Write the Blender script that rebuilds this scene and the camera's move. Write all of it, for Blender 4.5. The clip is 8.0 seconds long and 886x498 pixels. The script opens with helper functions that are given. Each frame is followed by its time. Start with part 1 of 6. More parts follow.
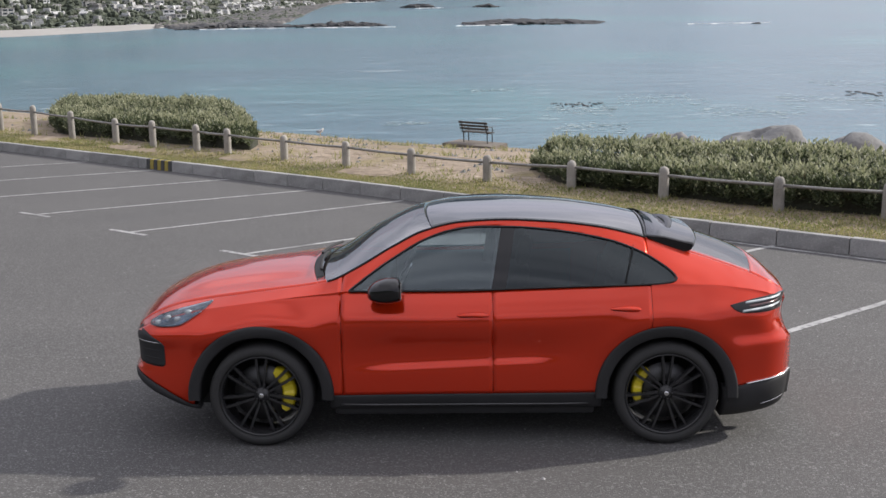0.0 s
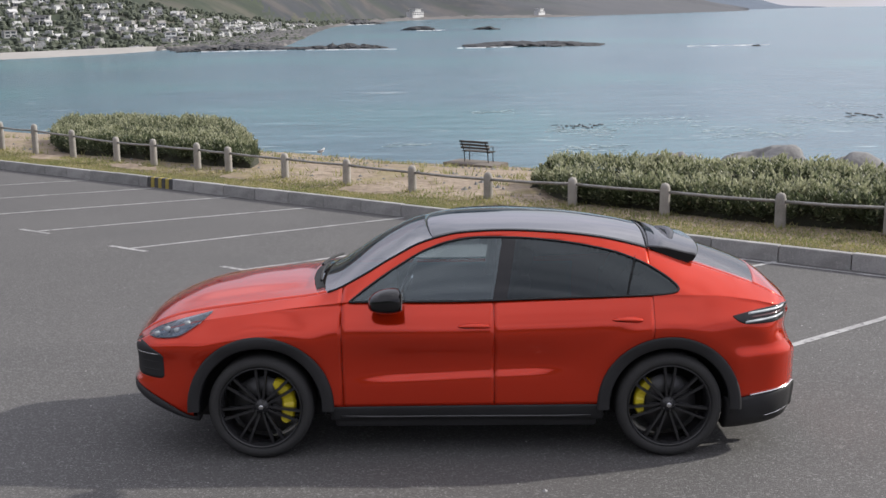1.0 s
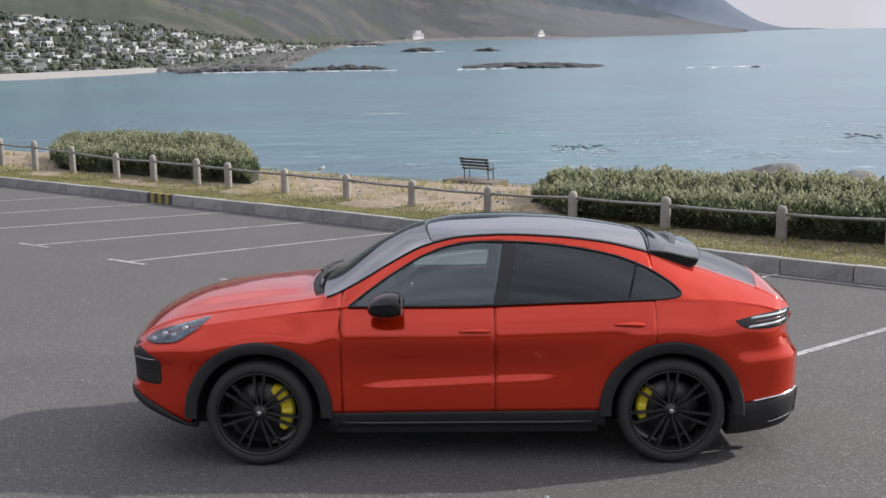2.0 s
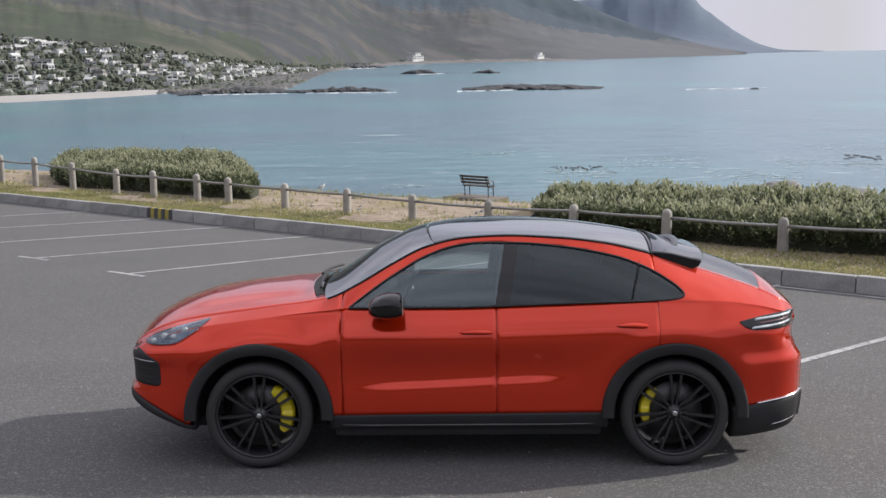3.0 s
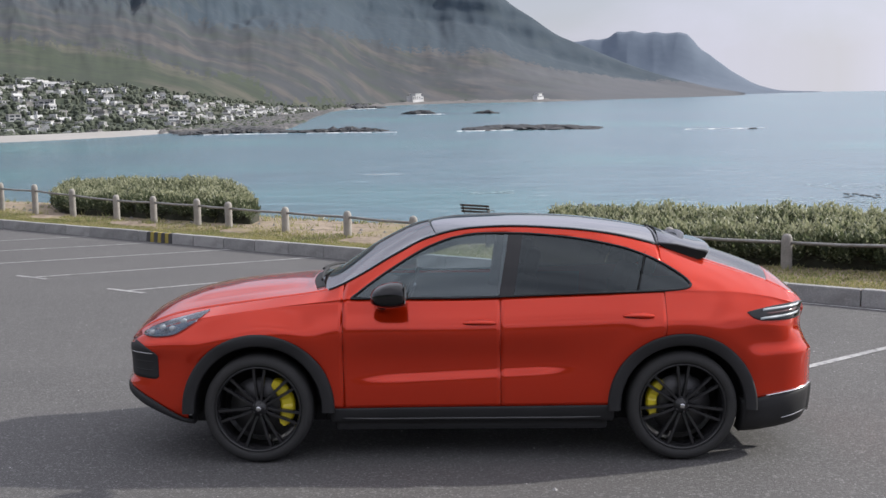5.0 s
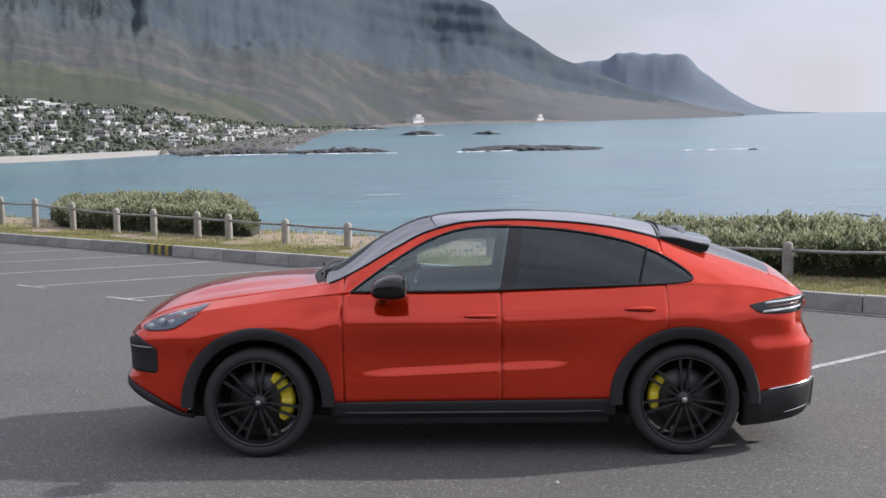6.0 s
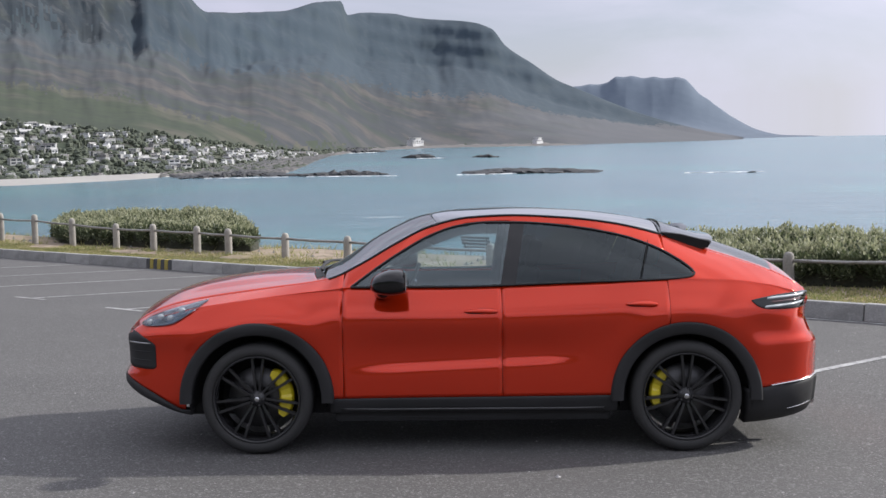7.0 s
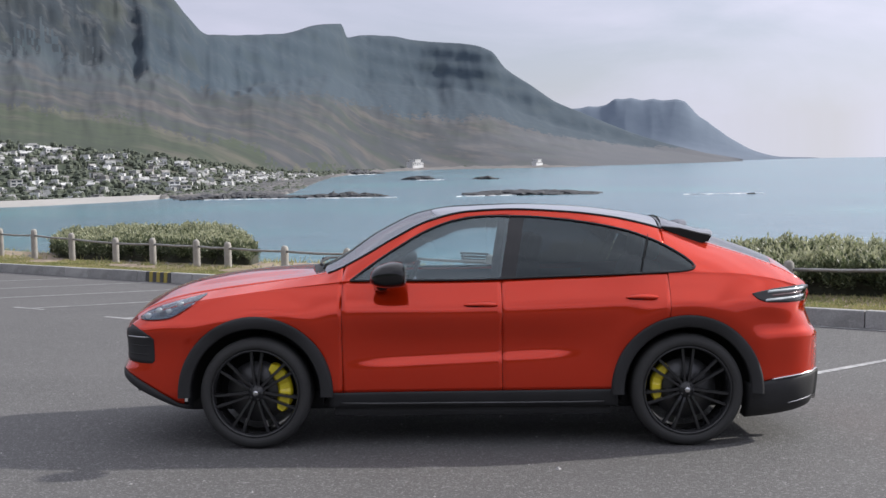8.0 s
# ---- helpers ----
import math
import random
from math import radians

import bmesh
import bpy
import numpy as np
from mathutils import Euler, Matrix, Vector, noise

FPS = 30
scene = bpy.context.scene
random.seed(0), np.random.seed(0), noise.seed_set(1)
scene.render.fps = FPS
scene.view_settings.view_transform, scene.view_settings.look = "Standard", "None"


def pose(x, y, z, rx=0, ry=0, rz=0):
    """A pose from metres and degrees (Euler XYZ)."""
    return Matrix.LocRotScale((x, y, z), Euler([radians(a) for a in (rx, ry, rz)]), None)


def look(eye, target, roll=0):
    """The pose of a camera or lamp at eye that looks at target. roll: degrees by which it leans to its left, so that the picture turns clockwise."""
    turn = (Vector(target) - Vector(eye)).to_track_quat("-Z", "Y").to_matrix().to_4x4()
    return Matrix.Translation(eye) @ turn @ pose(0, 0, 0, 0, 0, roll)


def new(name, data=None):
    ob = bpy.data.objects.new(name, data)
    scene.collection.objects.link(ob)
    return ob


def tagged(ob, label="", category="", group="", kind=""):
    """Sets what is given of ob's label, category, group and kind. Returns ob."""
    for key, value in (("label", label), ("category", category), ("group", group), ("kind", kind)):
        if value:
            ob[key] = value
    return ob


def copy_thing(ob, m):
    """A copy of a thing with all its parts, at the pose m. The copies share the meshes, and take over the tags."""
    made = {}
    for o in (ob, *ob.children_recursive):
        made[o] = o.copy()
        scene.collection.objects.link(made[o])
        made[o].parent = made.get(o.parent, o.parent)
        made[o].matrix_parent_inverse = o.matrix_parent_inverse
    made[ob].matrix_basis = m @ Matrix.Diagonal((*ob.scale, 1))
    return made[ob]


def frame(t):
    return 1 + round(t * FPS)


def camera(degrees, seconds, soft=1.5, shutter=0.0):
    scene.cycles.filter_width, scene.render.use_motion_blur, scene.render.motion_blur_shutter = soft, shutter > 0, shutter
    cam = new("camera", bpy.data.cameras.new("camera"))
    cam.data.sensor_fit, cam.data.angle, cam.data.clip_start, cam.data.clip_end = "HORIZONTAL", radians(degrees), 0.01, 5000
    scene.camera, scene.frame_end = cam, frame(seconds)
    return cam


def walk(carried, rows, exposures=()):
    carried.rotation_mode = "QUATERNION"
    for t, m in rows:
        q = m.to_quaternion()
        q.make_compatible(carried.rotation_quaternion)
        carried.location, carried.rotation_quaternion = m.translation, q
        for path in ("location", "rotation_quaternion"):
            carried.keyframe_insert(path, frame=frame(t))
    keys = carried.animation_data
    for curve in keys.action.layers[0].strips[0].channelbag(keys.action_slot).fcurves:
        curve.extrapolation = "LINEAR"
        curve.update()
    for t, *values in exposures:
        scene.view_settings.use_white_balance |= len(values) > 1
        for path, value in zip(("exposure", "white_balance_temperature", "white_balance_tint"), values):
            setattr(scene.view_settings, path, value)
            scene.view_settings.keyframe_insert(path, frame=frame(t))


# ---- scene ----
PATH = [
    (0, (-0.019, -8.64, 3.245), (-0.047, -6.693, 2.79), -0.8),
    (0.5, (-0.017, -8.62, 3.206), (-0.045, -6.669, 2.769), -0.8),
    (1, (-0.021, -8.617, 3.159), (-0.05, -6.662, 2.741), -0.8),
    (1.5, (-0.021, -8.59, 3.099), (-0.05, -6.631, 2.698), -0.8),
    (3, (-0.037, -8.556, 2.88), (-0.065, -6.586, 2.535), -0.8),
    (3.5, (-0.044, -8.535, 2.798), (-0.072, -6.563, 2.469), -0.8),
    (4, (-0.053, -8.535, 2.711), (-0.08, -6.559, 2.401), -0.8),
    (4.5, (-0.06, -8.517, 2.619), (-0.087, -6.539, 2.326), -0.8),
    (6, (-0.07, -8.496, 2.331), (-0.097, -6.511, 2.091), -0.8),
    (6.5, (-0.074, -8.489, 2.239), (-0.1, -6.502, 2.018), -0.8),
    (7, (-0.077, -8.484, 2.14), (-0.103, -6.494, 1.94), -0.8),
    (7.5, (-0.081, -8.487, 2.047), (-0.106, -6.495, 1.866), -0.8),
    (8, (-0.079, -8.481, 1.947), (-0.104, -6.488, 1.785), -0.8),
]
cam = camera(42.4, 8.0)
walk(cam, [(t, look(eye, target, roll)) for t, eye, target, roll in PATH], ((0, -0.09, 6560, 10), (4, -0.06, 6460, 10), (8, 0.02, 6350, 10)))


# ---- lay of the land ----
# The lot falls gently towards the sea. s runs along the kerb, n across it, towards the sea.
SLOPE_X, SLOPE_Y = 0.003, 0.042
ALONG = Vector((0.7543, -0.6565))
ACROSS = Vector((0.6565, 0.7543))
CORNER = Vector((-1.80, 11.99))
SEA = -26.5


def gz(x, y):
    return -SLOPE_X * (x + 1.4475) - SLOPE_Y * (y + 0.93)


def at(s, n):
    p = CORNER + ALONG * s + ACROSS * n
    return p.x, p.y


def smooth(a, b, v):
    v = min(max((v - a) / (b - a), 0), 1)
    return v * v * (3 - 2 * v)


def verge(s, n):
    """Height of the planted strip and the sandy bluff behind the kerb."""
    x, y = at(s, n)
    base = gz(*at(s, min(n, 4.0))) + 0.20
    base += 0.05 * smooth(0.3, 1.5, n) - 0.14 * max(n - 4.0, 0)
    base += 0.05 * noise.noise(Vector((x * 0.35, y * 0.35, 0))) * smooth(0.15, 1.2, n)
    base += 0.16 * noise.noise(Vector((x * 0.16, y * 0.16, 4))) * smooth(3, 8, n)
    return base


# ---- light ----
SUN_FROM = Vector((1.7, 0.60, 1.0)).normalized()
world = bpy.data.worlds.new("sky")
scene.world = world
world.use_nodes = True
wn, wl = world.node_tree.nodes, world.node_tree.links
wn.clear()
w_coord = wn.new("ShaderNodeTexCoord")
w_split = wn.new("ShaderNodeSeparateXYZ")
w_up = wn.new("ShaderNodeMath")
w_up.operation, w_up.inputs[1].default_value = "MAXIMUM", 0.03
w_join = wn.new("ShaderNodeCombineXYZ")
w_sky = wn.new("ShaderNodeTexSky")
w_sky.sky_type, w_sky.sun_disc = "NISHITA", False
w_sky.sun_elevation = math.asin(SUN_FROM.z)
w_sky.sun_rotation = math.atan2(SUN_FROM.x, SUN_FROM.y)
w_sky.air_density, w_sky.dust_density, w_sky.ozone_density = 1.0, 1.0, 2.0
w_map = wn.new("ShaderNodeMapping")
w_map.inputs["Scale"].default_value = (1.0, 1.0, 3.4)
w_noise = wn.new("ShaderNodeTexNoise")
w_noise.inputs["Scale"].default_value, w_noise.inputs["Detail"].default_value = 2.6, 7
w_noise.inputs["Roughness"].default_value, w_noise.inputs["Distortion"].default_value = 0.55, 0.4
w_ramp = wn.new("ShaderNodeMapRange")
for k, v in (("From Min", 0.36), ("From Max", 0.62), ("To Min", 0.55), ("To Max", 1.0)):
    w_ramp.inputs[k].default_value = v
w_mix = wn.new("ShaderNodeMix")
w_mix.data_type = "RGBA"
# thin cloud, brighter towards the side of the sun and overhead
w_side = wn.new("ShaderNodeVectorMath")
w_side.operation = "DOT_PRODUCT"
w_side.inputs[1].default_value = Vector((0.50, 0.42, 0.76)).normalized()
w_high = wn.new("ShaderNodeMapRange")
w_high.inputs["From Min"].default_value, w_high.inputs["From Max"].default_value = -0.5, 1.0
w_power = wn.new("ShaderNodeMath")
w_power.operation, w_power.inputs[1].default_value = "POWER", 6.0
w_lift = wn.new("ShaderNodeMapRange")
w_lift.interpolation_type = "SMOOTHSTEP"
for k, v in (("From Min", 0.14), ("From Max", 0.62), ("To Min", 0.0), ("To Max", 0.52)):
    w_lift.inputs[k].default_value = v
w_sum = wn.new("ShaderNodeMath")
w_cloud = wn.new("ShaderNodeMix")
w_cloud.data_type = "RGBA"
w_cloud.inputs["A"].default_value, w_cloud.inputs["B"].default_value = (7.3, 7.25, 8.9, 1), (18.6, 18.6, 20.4, 1)
w_back = wn.new("ShaderNodeBackground")
w_back.inputs["Strength"].default_value = 0.084
w_out = wn.new("ShaderNodeOutputWorld")
wl.new(w_coord.outputs["Generated"], w_split.inputs[0])
wl.new(w_split.outputs["X"], w_join.inputs["X"])
wl.new(w_split.outputs["Y"], w_join.inputs["Y"])
wl.new(w_split.outputs["Z"], w_up.inputs[0])
wl.new(w_up.outputs[0], w_join.inputs["Z"])
wl.new(w_join.outputs[0], w_sky.inputs["Vector"])
wl.new(w_join.outputs[0], w_map.inputs["Vector"])
wl.new(w_map.outputs[0], w_noise.inputs["Vector"])
wl.new(w_noise.outputs[0], w_ramp.inputs["Value"])
wl.new(w_ramp.outputs[0], w_mix.inputs["Factor"])
wl.new(w_sky.outputs[0], w_mix.inputs["A"])
wl.new(w_join.outputs[0], w_side.inputs[0])
wl.new(w_side.outputs["Value"], w_high.inputs["Value"])
wl.new(w_high.outputs[0], w_power.inputs[0])
wl.new(w_up.outputs[0], w_lift.inputs["Value"])
wl.new(w_power.outputs[0], w_sum.inputs[0])
wl.new(w_lift.outputs[0], w_sum.inputs[1])
wl.new(w_sum.outputs[0], w_cloud.inputs["Factor"])
wl.new(w_cloud.outputs["Result"], w_mix.inputs["B"])
wl.new(w_mix.outputs["Result"], w_back.inputs["Color"])
wl.new(w_back.outputs[0], w_out.inputs["Surface"])

sun = new("sun", bpy.data.lights.new("sun", "SUN"))
sun.data.energy, sun.data.angle, sun.data.color = 4.8, radians(1.2), (1.0, 0.95, 0.87)
sun.matrix_world = look(SUN_FROM * 50, (0, 0, 0))


# ---- materials ----
def mat(name, colour, rough=0.6, metal=0.0, second=None, scale=4.0, fine=40.0, bump=0.0, bump_scale=None, spread=0.35, coat=0.0, spec=0.5, per=None):
    """Principled surface: two colours mixed by a broad and a fine noise, with a fine relief."""
    m = bpy.data.materials.new(name)
    m.use_nodes = True
    nt = m.node_tree
    b = nt.nodes["Principled BSDF"]
    b.inputs["Roughness"].default_value, b.inputs["Metallic"].default_value = rough, metal
    b.inputs["Coat Weight"].default_value, b.inputs["Coat Roughness"].default_value = coat, 0.03
    b.inputs["Specular IOR Level"].default_value = spec
    if second is None:
        second = tuple(c * (1 - spread) for c in colour)
    geo = nt.nodes.new("ShaderNodeTexCoord")
    big, small = nt.nodes.new("ShaderNodeTexNoise"), nt.nodes.new("ShaderNodeTexNoise")
    for node, sc in ((big, scale), (small, fine)):
        node.inputs["Scale"].default_value, node.inputs["Detail"].default_value = sc, 5
        nt.links.new(geo.outputs["Object"], node.inputs["Vector"])
    add = nt.nodes.new("ShaderNodeMath")
    add.operation = "ADD"
    nt.links.new(big.outputs[0], add.inputs[0])
    nt.links.new(small.outputs[0], add.inputs[1])
    value = add.outputs[0]
    if per:
        info = nt.nodes.new("ShaderNodeObjectInfo" if per == "object" else "ShaderNodeNewGeometry")
        scaled = nt.nodes.new("ShaderNodeMath")
        scaled.operation = "MULTIPLY_ADD"
        scaled.inputs[1].default_value = 0.6
        scaled.inputs[2].default_value = -0.3
        nt.links.new(info.outputs["Random" if per == "object" else "Random Per Island"], scaled.inputs[0])
        more = nt.nodes.new("ShaderNodeMath")
        nt.links.new(value, more.inputs[0])
        nt.links.new(scaled.outputs[0], more.inputs[1])
        value = more.outputs[0]
    rng = nt.nodes.new("ShaderNodeMapRange")
    rng.inputs["From Min"].default_value, rng.inputs["From Max"].default_value = 0.68, 1.32
    nt.links.new(value, rng.inputs["Value"])
    mix = nt.nodes.new("ShaderNodeMix")
    mix.data_type = "RGBA"
    mix.inputs["A"].default_value, mix.inputs["B"].default_value = (*second, 1), (*colour, 1)
    nt.links.new(rng.outputs[0], mix.inputs["Factor"])
    nt.links.new(mix.outputs["Result"], b.inputs["Base Color"])
    if bump:
        bn = nt.nodes.new("ShaderNodeBump")
        bn.inputs["Strength"].default_value, bn.inputs["Distance"].default_value = 1.0, bump
        src = small
        if bump_scale:
            src = nt.nodes.new("ShaderNodeTexNoise")
            src.inputs["Scale"].default_value, src.inputs["Detail"].default_value = bump_scale, 4
            nt.links.new(geo.outputs["Object"], src.inputs["Vector"])
        nt.links.new(src.outputs[0], bn.inputs["Height"])
        nt.links.new(bn.outputs[0], b.inputs["Normal"])
    return m


def layer(m, colour, scale, low, high, stretch=(1, 1, 1), detail=6, amount=1.0):
    """Adds patches of another colour over a material's colour."""
    nt = m.node_tree
    b = nt.nodes["Principled BSDF"]
    under = b.inputs["Base Color"].links[0].from_socket
    geo, mp, nz = (nt.nodes.new(k) for k in ("ShaderNodeTexCoord", "ShaderNodeMapping", "ShaderNodeTexNoise"))
    mp.inputs["Scale"].default_value = stretch
    nz.inputs["Scale"].default_value, nz.inputs["Detail"].default_value = scale, detail
    rng, mix = nt.nodes.new("ShaderNodeMapRange"), nt.nodes.new("ShaderNodeMix")
    rng.inputs["From Min"].default_value, rng.inputs["From Max"].default_value = low, high
    rng.inputs["To Max"].default_value = amount
    mix.data_type = "RGBA"
    mix.inputs["B"].default_value = (*colour, 1)
    nt.links.new(geo.outputs["Object"], mp.inputs[0])
    nt.links.new(mp.outputs[0], nz.inputs["Vector"])
    nt.links.new(nz.outputs[0], rng.inputs["Value"])
    nt.links.new(rng.outputs[0], mix.inputs["Factor"])
    nt.links.new(under, mix.inputs["A"])
    nt.links.new(mix.outputs["Result"], b.inputs["Base Color"])
    return m


def streaks(m, colour, scale, low, high, fall, squash, amount=1.0, detail=3):
    """Patches drawn out along a line that falls to the east by so many degrees: gullies and scree on a slope."""
    nt = m.node_tree
    b = nt.nodes["Principled BSDF"]
    under = b.inputs["Base Color"].links[0].from_socket
    geo, mp, nz = (nt.nodes.new(k) for k in ("ShaderNodeTexCoord", "ShaderNodeMapping", "ShaderNodeTexNoise"))
    mp.vector_type = "TEXTURE"
    mp.inputs["Rotation"].default_value = (0, radians(fall), 0)
    mp.inputs["Scale"].default_value = (squash, squash, 1)
    nz.inputs["Scale"].default_value, nz.inputs["Detail"].default_value, nz.inputs["Roughness"].default_value = scale, detail, 0.6
    rng, mix = nt.nodes.new("ShaderNodeMapRange"), nt.nodes.new("ShaderNodeMix")
    rng.inputs["From Min"].default_value, rng.inputs["From Max"].default_value = low, high
    rng.inputs["To Max"].default_value = amount
    mix.data_type = "RGBA"
    mix.inputs["B"].default_value = (*colour, 1)
    nt.links.new(geo.outputs["Object"], mp.inputs[0])
    nt.links.new(mp.outputs[0], nz.inputs["Vector"])
    nt.links.new(nz.outputs[0], rng.inputs["Value"])
    nt.links.new(rng.outputs[0], mix.inputs["Factor"])
    nt.links.new(under, mix.inputs["A"])
    nt.links.new(mix.outputs["Result"], b.inputs["Base Color"])
    return m


def blend_haze(m, colour, axis, low, high, amount=1.0):
    """Paints haze into a rock's colour: blends another tone in along an axis, between two places in metres."""
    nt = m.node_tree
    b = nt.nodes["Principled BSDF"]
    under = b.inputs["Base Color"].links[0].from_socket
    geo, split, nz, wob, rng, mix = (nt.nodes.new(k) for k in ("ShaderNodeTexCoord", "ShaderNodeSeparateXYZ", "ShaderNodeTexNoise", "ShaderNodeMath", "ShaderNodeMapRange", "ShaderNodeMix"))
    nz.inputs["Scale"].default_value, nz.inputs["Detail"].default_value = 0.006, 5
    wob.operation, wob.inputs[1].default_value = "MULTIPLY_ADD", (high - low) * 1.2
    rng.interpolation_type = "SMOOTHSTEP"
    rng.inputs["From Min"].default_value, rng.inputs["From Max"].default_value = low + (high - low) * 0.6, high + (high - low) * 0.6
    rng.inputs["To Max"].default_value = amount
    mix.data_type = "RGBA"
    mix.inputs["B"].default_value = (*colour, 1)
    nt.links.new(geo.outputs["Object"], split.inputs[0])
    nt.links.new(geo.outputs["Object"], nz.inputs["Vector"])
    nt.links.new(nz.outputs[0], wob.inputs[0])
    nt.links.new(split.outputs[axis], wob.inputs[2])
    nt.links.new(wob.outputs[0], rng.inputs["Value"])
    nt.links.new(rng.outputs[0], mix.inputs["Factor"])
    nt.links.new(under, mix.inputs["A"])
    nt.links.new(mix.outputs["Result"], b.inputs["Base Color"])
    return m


ASPHALT = mat("asphalt", (0.098, 0.095, 0.093), 0.85, second=(0.072, 0.070, 0.069), scale=0.6, fine=55, bump=0.006, bump_scale=130)
layer(ASPHALT, (0.24, 0.238, 0.235), 62, 0.56, 0.68, amount=0.9)
layer(ASPHALT, (0.17, 0.168, 0.166), 24, 0.57, 0.68, amount=0.6)
layer(ASPHALT, (0.04, 0.04, 0.04), 45, 0.58, 0.70, amount=0.6)
layer(ASPHALT, (0.070, 0.070, 0.072), 0.35, 0.56, 0.75, amount=0.5)
LINE = mat("road_paint", (0.46, 0.46, 0.455), 0.7, second=(0.27, 0.27, 0.27), scale=6, fine=60, bump=0.002)
layer(LINE, (0.10, 0.10, 0.10), 14, 0.53, 0.66, amount=0.8)
layer(LINE, (0.12, 0.12, 0.12), 1.6, 0.52, 0.66, amount=0.6)
KERB = mat("kerb_concrete", (0.37, 0.365, 0.355), 0.85, second=(0.24, 0.24, 0.235), scale=3, fine=45, bump=0.004, per="object")
layer(KERB, (0.15, 0.145, 0.14), 2.2, 0.50, 0.75, stretch=(1, 1, 2), amount=0.45)
layer(KERB, (0.44, 0.43, 0.41), 22, 0.58, 0.70, amount=0.35)
KERB_BLACK = mat("kerb_black_paint", (0.035, 0.035, 0.04), 0.6, second=(0.09, 0.09, 0.09), scale=5, fine=40)
KERB_YELLOW = mat("kerb_yellow_paint", (0.42, 0.33, 0.05), 0.6, second=(0.26, 0.21, 0.06), scale=5, fine=40)
POST = mat("post_concrete", (0.36, 0.34, 0.31), 0.9, second=(0.22, 0.21, 0.19), scale=5, fine=60, bump=0.004, per="object")
RAIL = mat("galvanised_pipe", (0.34, 0.34, 0.33), 0.5, 0.5, second=(0.2, 0.18, 0.16), scale=6, fine=50)
SOIL = mat("sandy_soil", (0.33, 0.265, 0.200), 0.95, second=(0.195, 0.150, 0.108), scale=0.5, fine=5, bump=0.06, bump_scale=7)
layer(SOIL, (0.16, 0.12, 0.078), 2.6, 0.54, 0.66, amount=0.85)
layer(SOIL, (0.42, 0.36, 0.285), 4.0, 0.60, 0.70, amount=0.6)
layer(SOIL, (0.24, 0.20, 0.09), 0.8, 0.55, 0.68, amount=0.7)
GRASS = mat("dry_grass", (0.43, 0.385, 0.19), 0.9, second=(0.17, 0.205, 0.07), scale=0.9, fine=20, per="island")
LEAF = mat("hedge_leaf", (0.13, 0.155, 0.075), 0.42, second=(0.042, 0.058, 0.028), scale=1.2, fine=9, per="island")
LEAF_PALE = mat("hedge_leaf_pale", (0.47, 0.47, 0.31), 0.5, second=(0.20, 0.225, 0.12), scale=1.2, fine=9, per="island")
# Dark core colour stands for the shade among the twigs.
SHADED_TWIG = mat("hedge_shaded_twigs", (0.05, 0.052, 0.032), 0.95, second=(0.025, 0.027, 0.018), scale=3, fine=20, bump=0.05, bump_scale=14)
BOULDER = mat("granite_boulder", (0.23, 0.23, 0.225), 0.85, second=(0.13, 0.13, 0.132), scale=1.0, fine=9, bump=0.02)
layer(BOULDER, (0.10, 0.10, 0.10), 1.6, 0.56, 0.68, stretch=(1, 1, 0.5), amount=0.7)
SEA_ROCK = mat("wet_sea_rock", (0.036, 0.037, 0.040), 0.7, second=(0.016, 0.018, 0.020), scale=0.08, fine=0.5, bump=0.6, bump_scale=0.4)
FLECK = mat("thin_foam", (0.42, 0.50, 0.52), 0.7, second=(0.24, 0.34, 0.37), scale=0.3, fine=1.5, per="island")
FOAM = mat("surf_foam", (0.82, 0.84, 0.85), 0.8, second=(0.6, 0.65, 0.68), scale=0.2, fine=1.2)
SHORE_ROCK = mat("tan_shore_rock", (0.18, 0.165, 0.155), 0.95, second=(0.075, 0.075, 0.074), scale=0.03, fine=0.12, bump=1.5, bump_scale=0.1)
PLATFORM = mat("grey_rock_platform", (0.10, 0.097, 0.094), 0.9, second=(0.035, 0.037, 0.040), scale=0.03, fine=0.12, bump=1.2, bump_scale=0.15)
layer(PLATFORM, (0.24, 0.22, 0.20), 0.04, 0.54, 0.66, stretch=(0.5, 1, 1), amount=0.6)
BEACH = mat("beach_sand", (0.36, 0.345, 0.325), 0.9, second=(0.29, 0.28, 0.26), scale=0.02, fine=0.2)
# Bluish haze is mixed into the cliff's base colours.
CLIFF = mat("hazed_cliff_rock", (0.024, 0.035, 0.045), 0.95, second=(0.014, 0.023, 0.032), scale=0.006, fine=0.035)
# Upright streaks: lit ribs and shaded cracks put into the colour.
layer(CLIFF, (0.062, 0.066, 0.071), 0.035, 0.51, 0.60, stretch=(1, 1, 0.14), detail=9, amount=0.6)
layer(CLIFF, (0.016, 0.024, 0.032), 0.045, 0.51, 0.59, stretch=(1, 1, 0.12), detail=9, amount=0.8)
layer(CLIFF, (0.022, 0.030, 0.036), 0.030, 0.54, 0.60, stretch=(0.25, 0.25, 1.6), detail=7, amount=0.6)
layer(CLIFF, (0.042, 0.050, 0.040), 0.012, 0.54, 0.66, stretch=(1, 1, 0.6), amount=0.6)
# Farther cliffs get more of the painted haze.
blend_haze(CLIFF, (0.033, 0.056, 0.078), "X", -760, -520, 0.7)
# Distance haze painted into the headland's rock colour: pale and blue.
FAR_CLIFF = mat("hazed_headland_rock", (0.098, 0.128, 0.172), 0.95, second=(0.080, 0.108, 0.148), scale=0.004, fine=0.02, bump=1.5, bump_scale=0.015)
TALUS = mat("hazed_scree", (0.038, 0.042, 0.047), 0.95, second=(0.026, 0.032, 0.039), scale=0.003, fine=0.02)
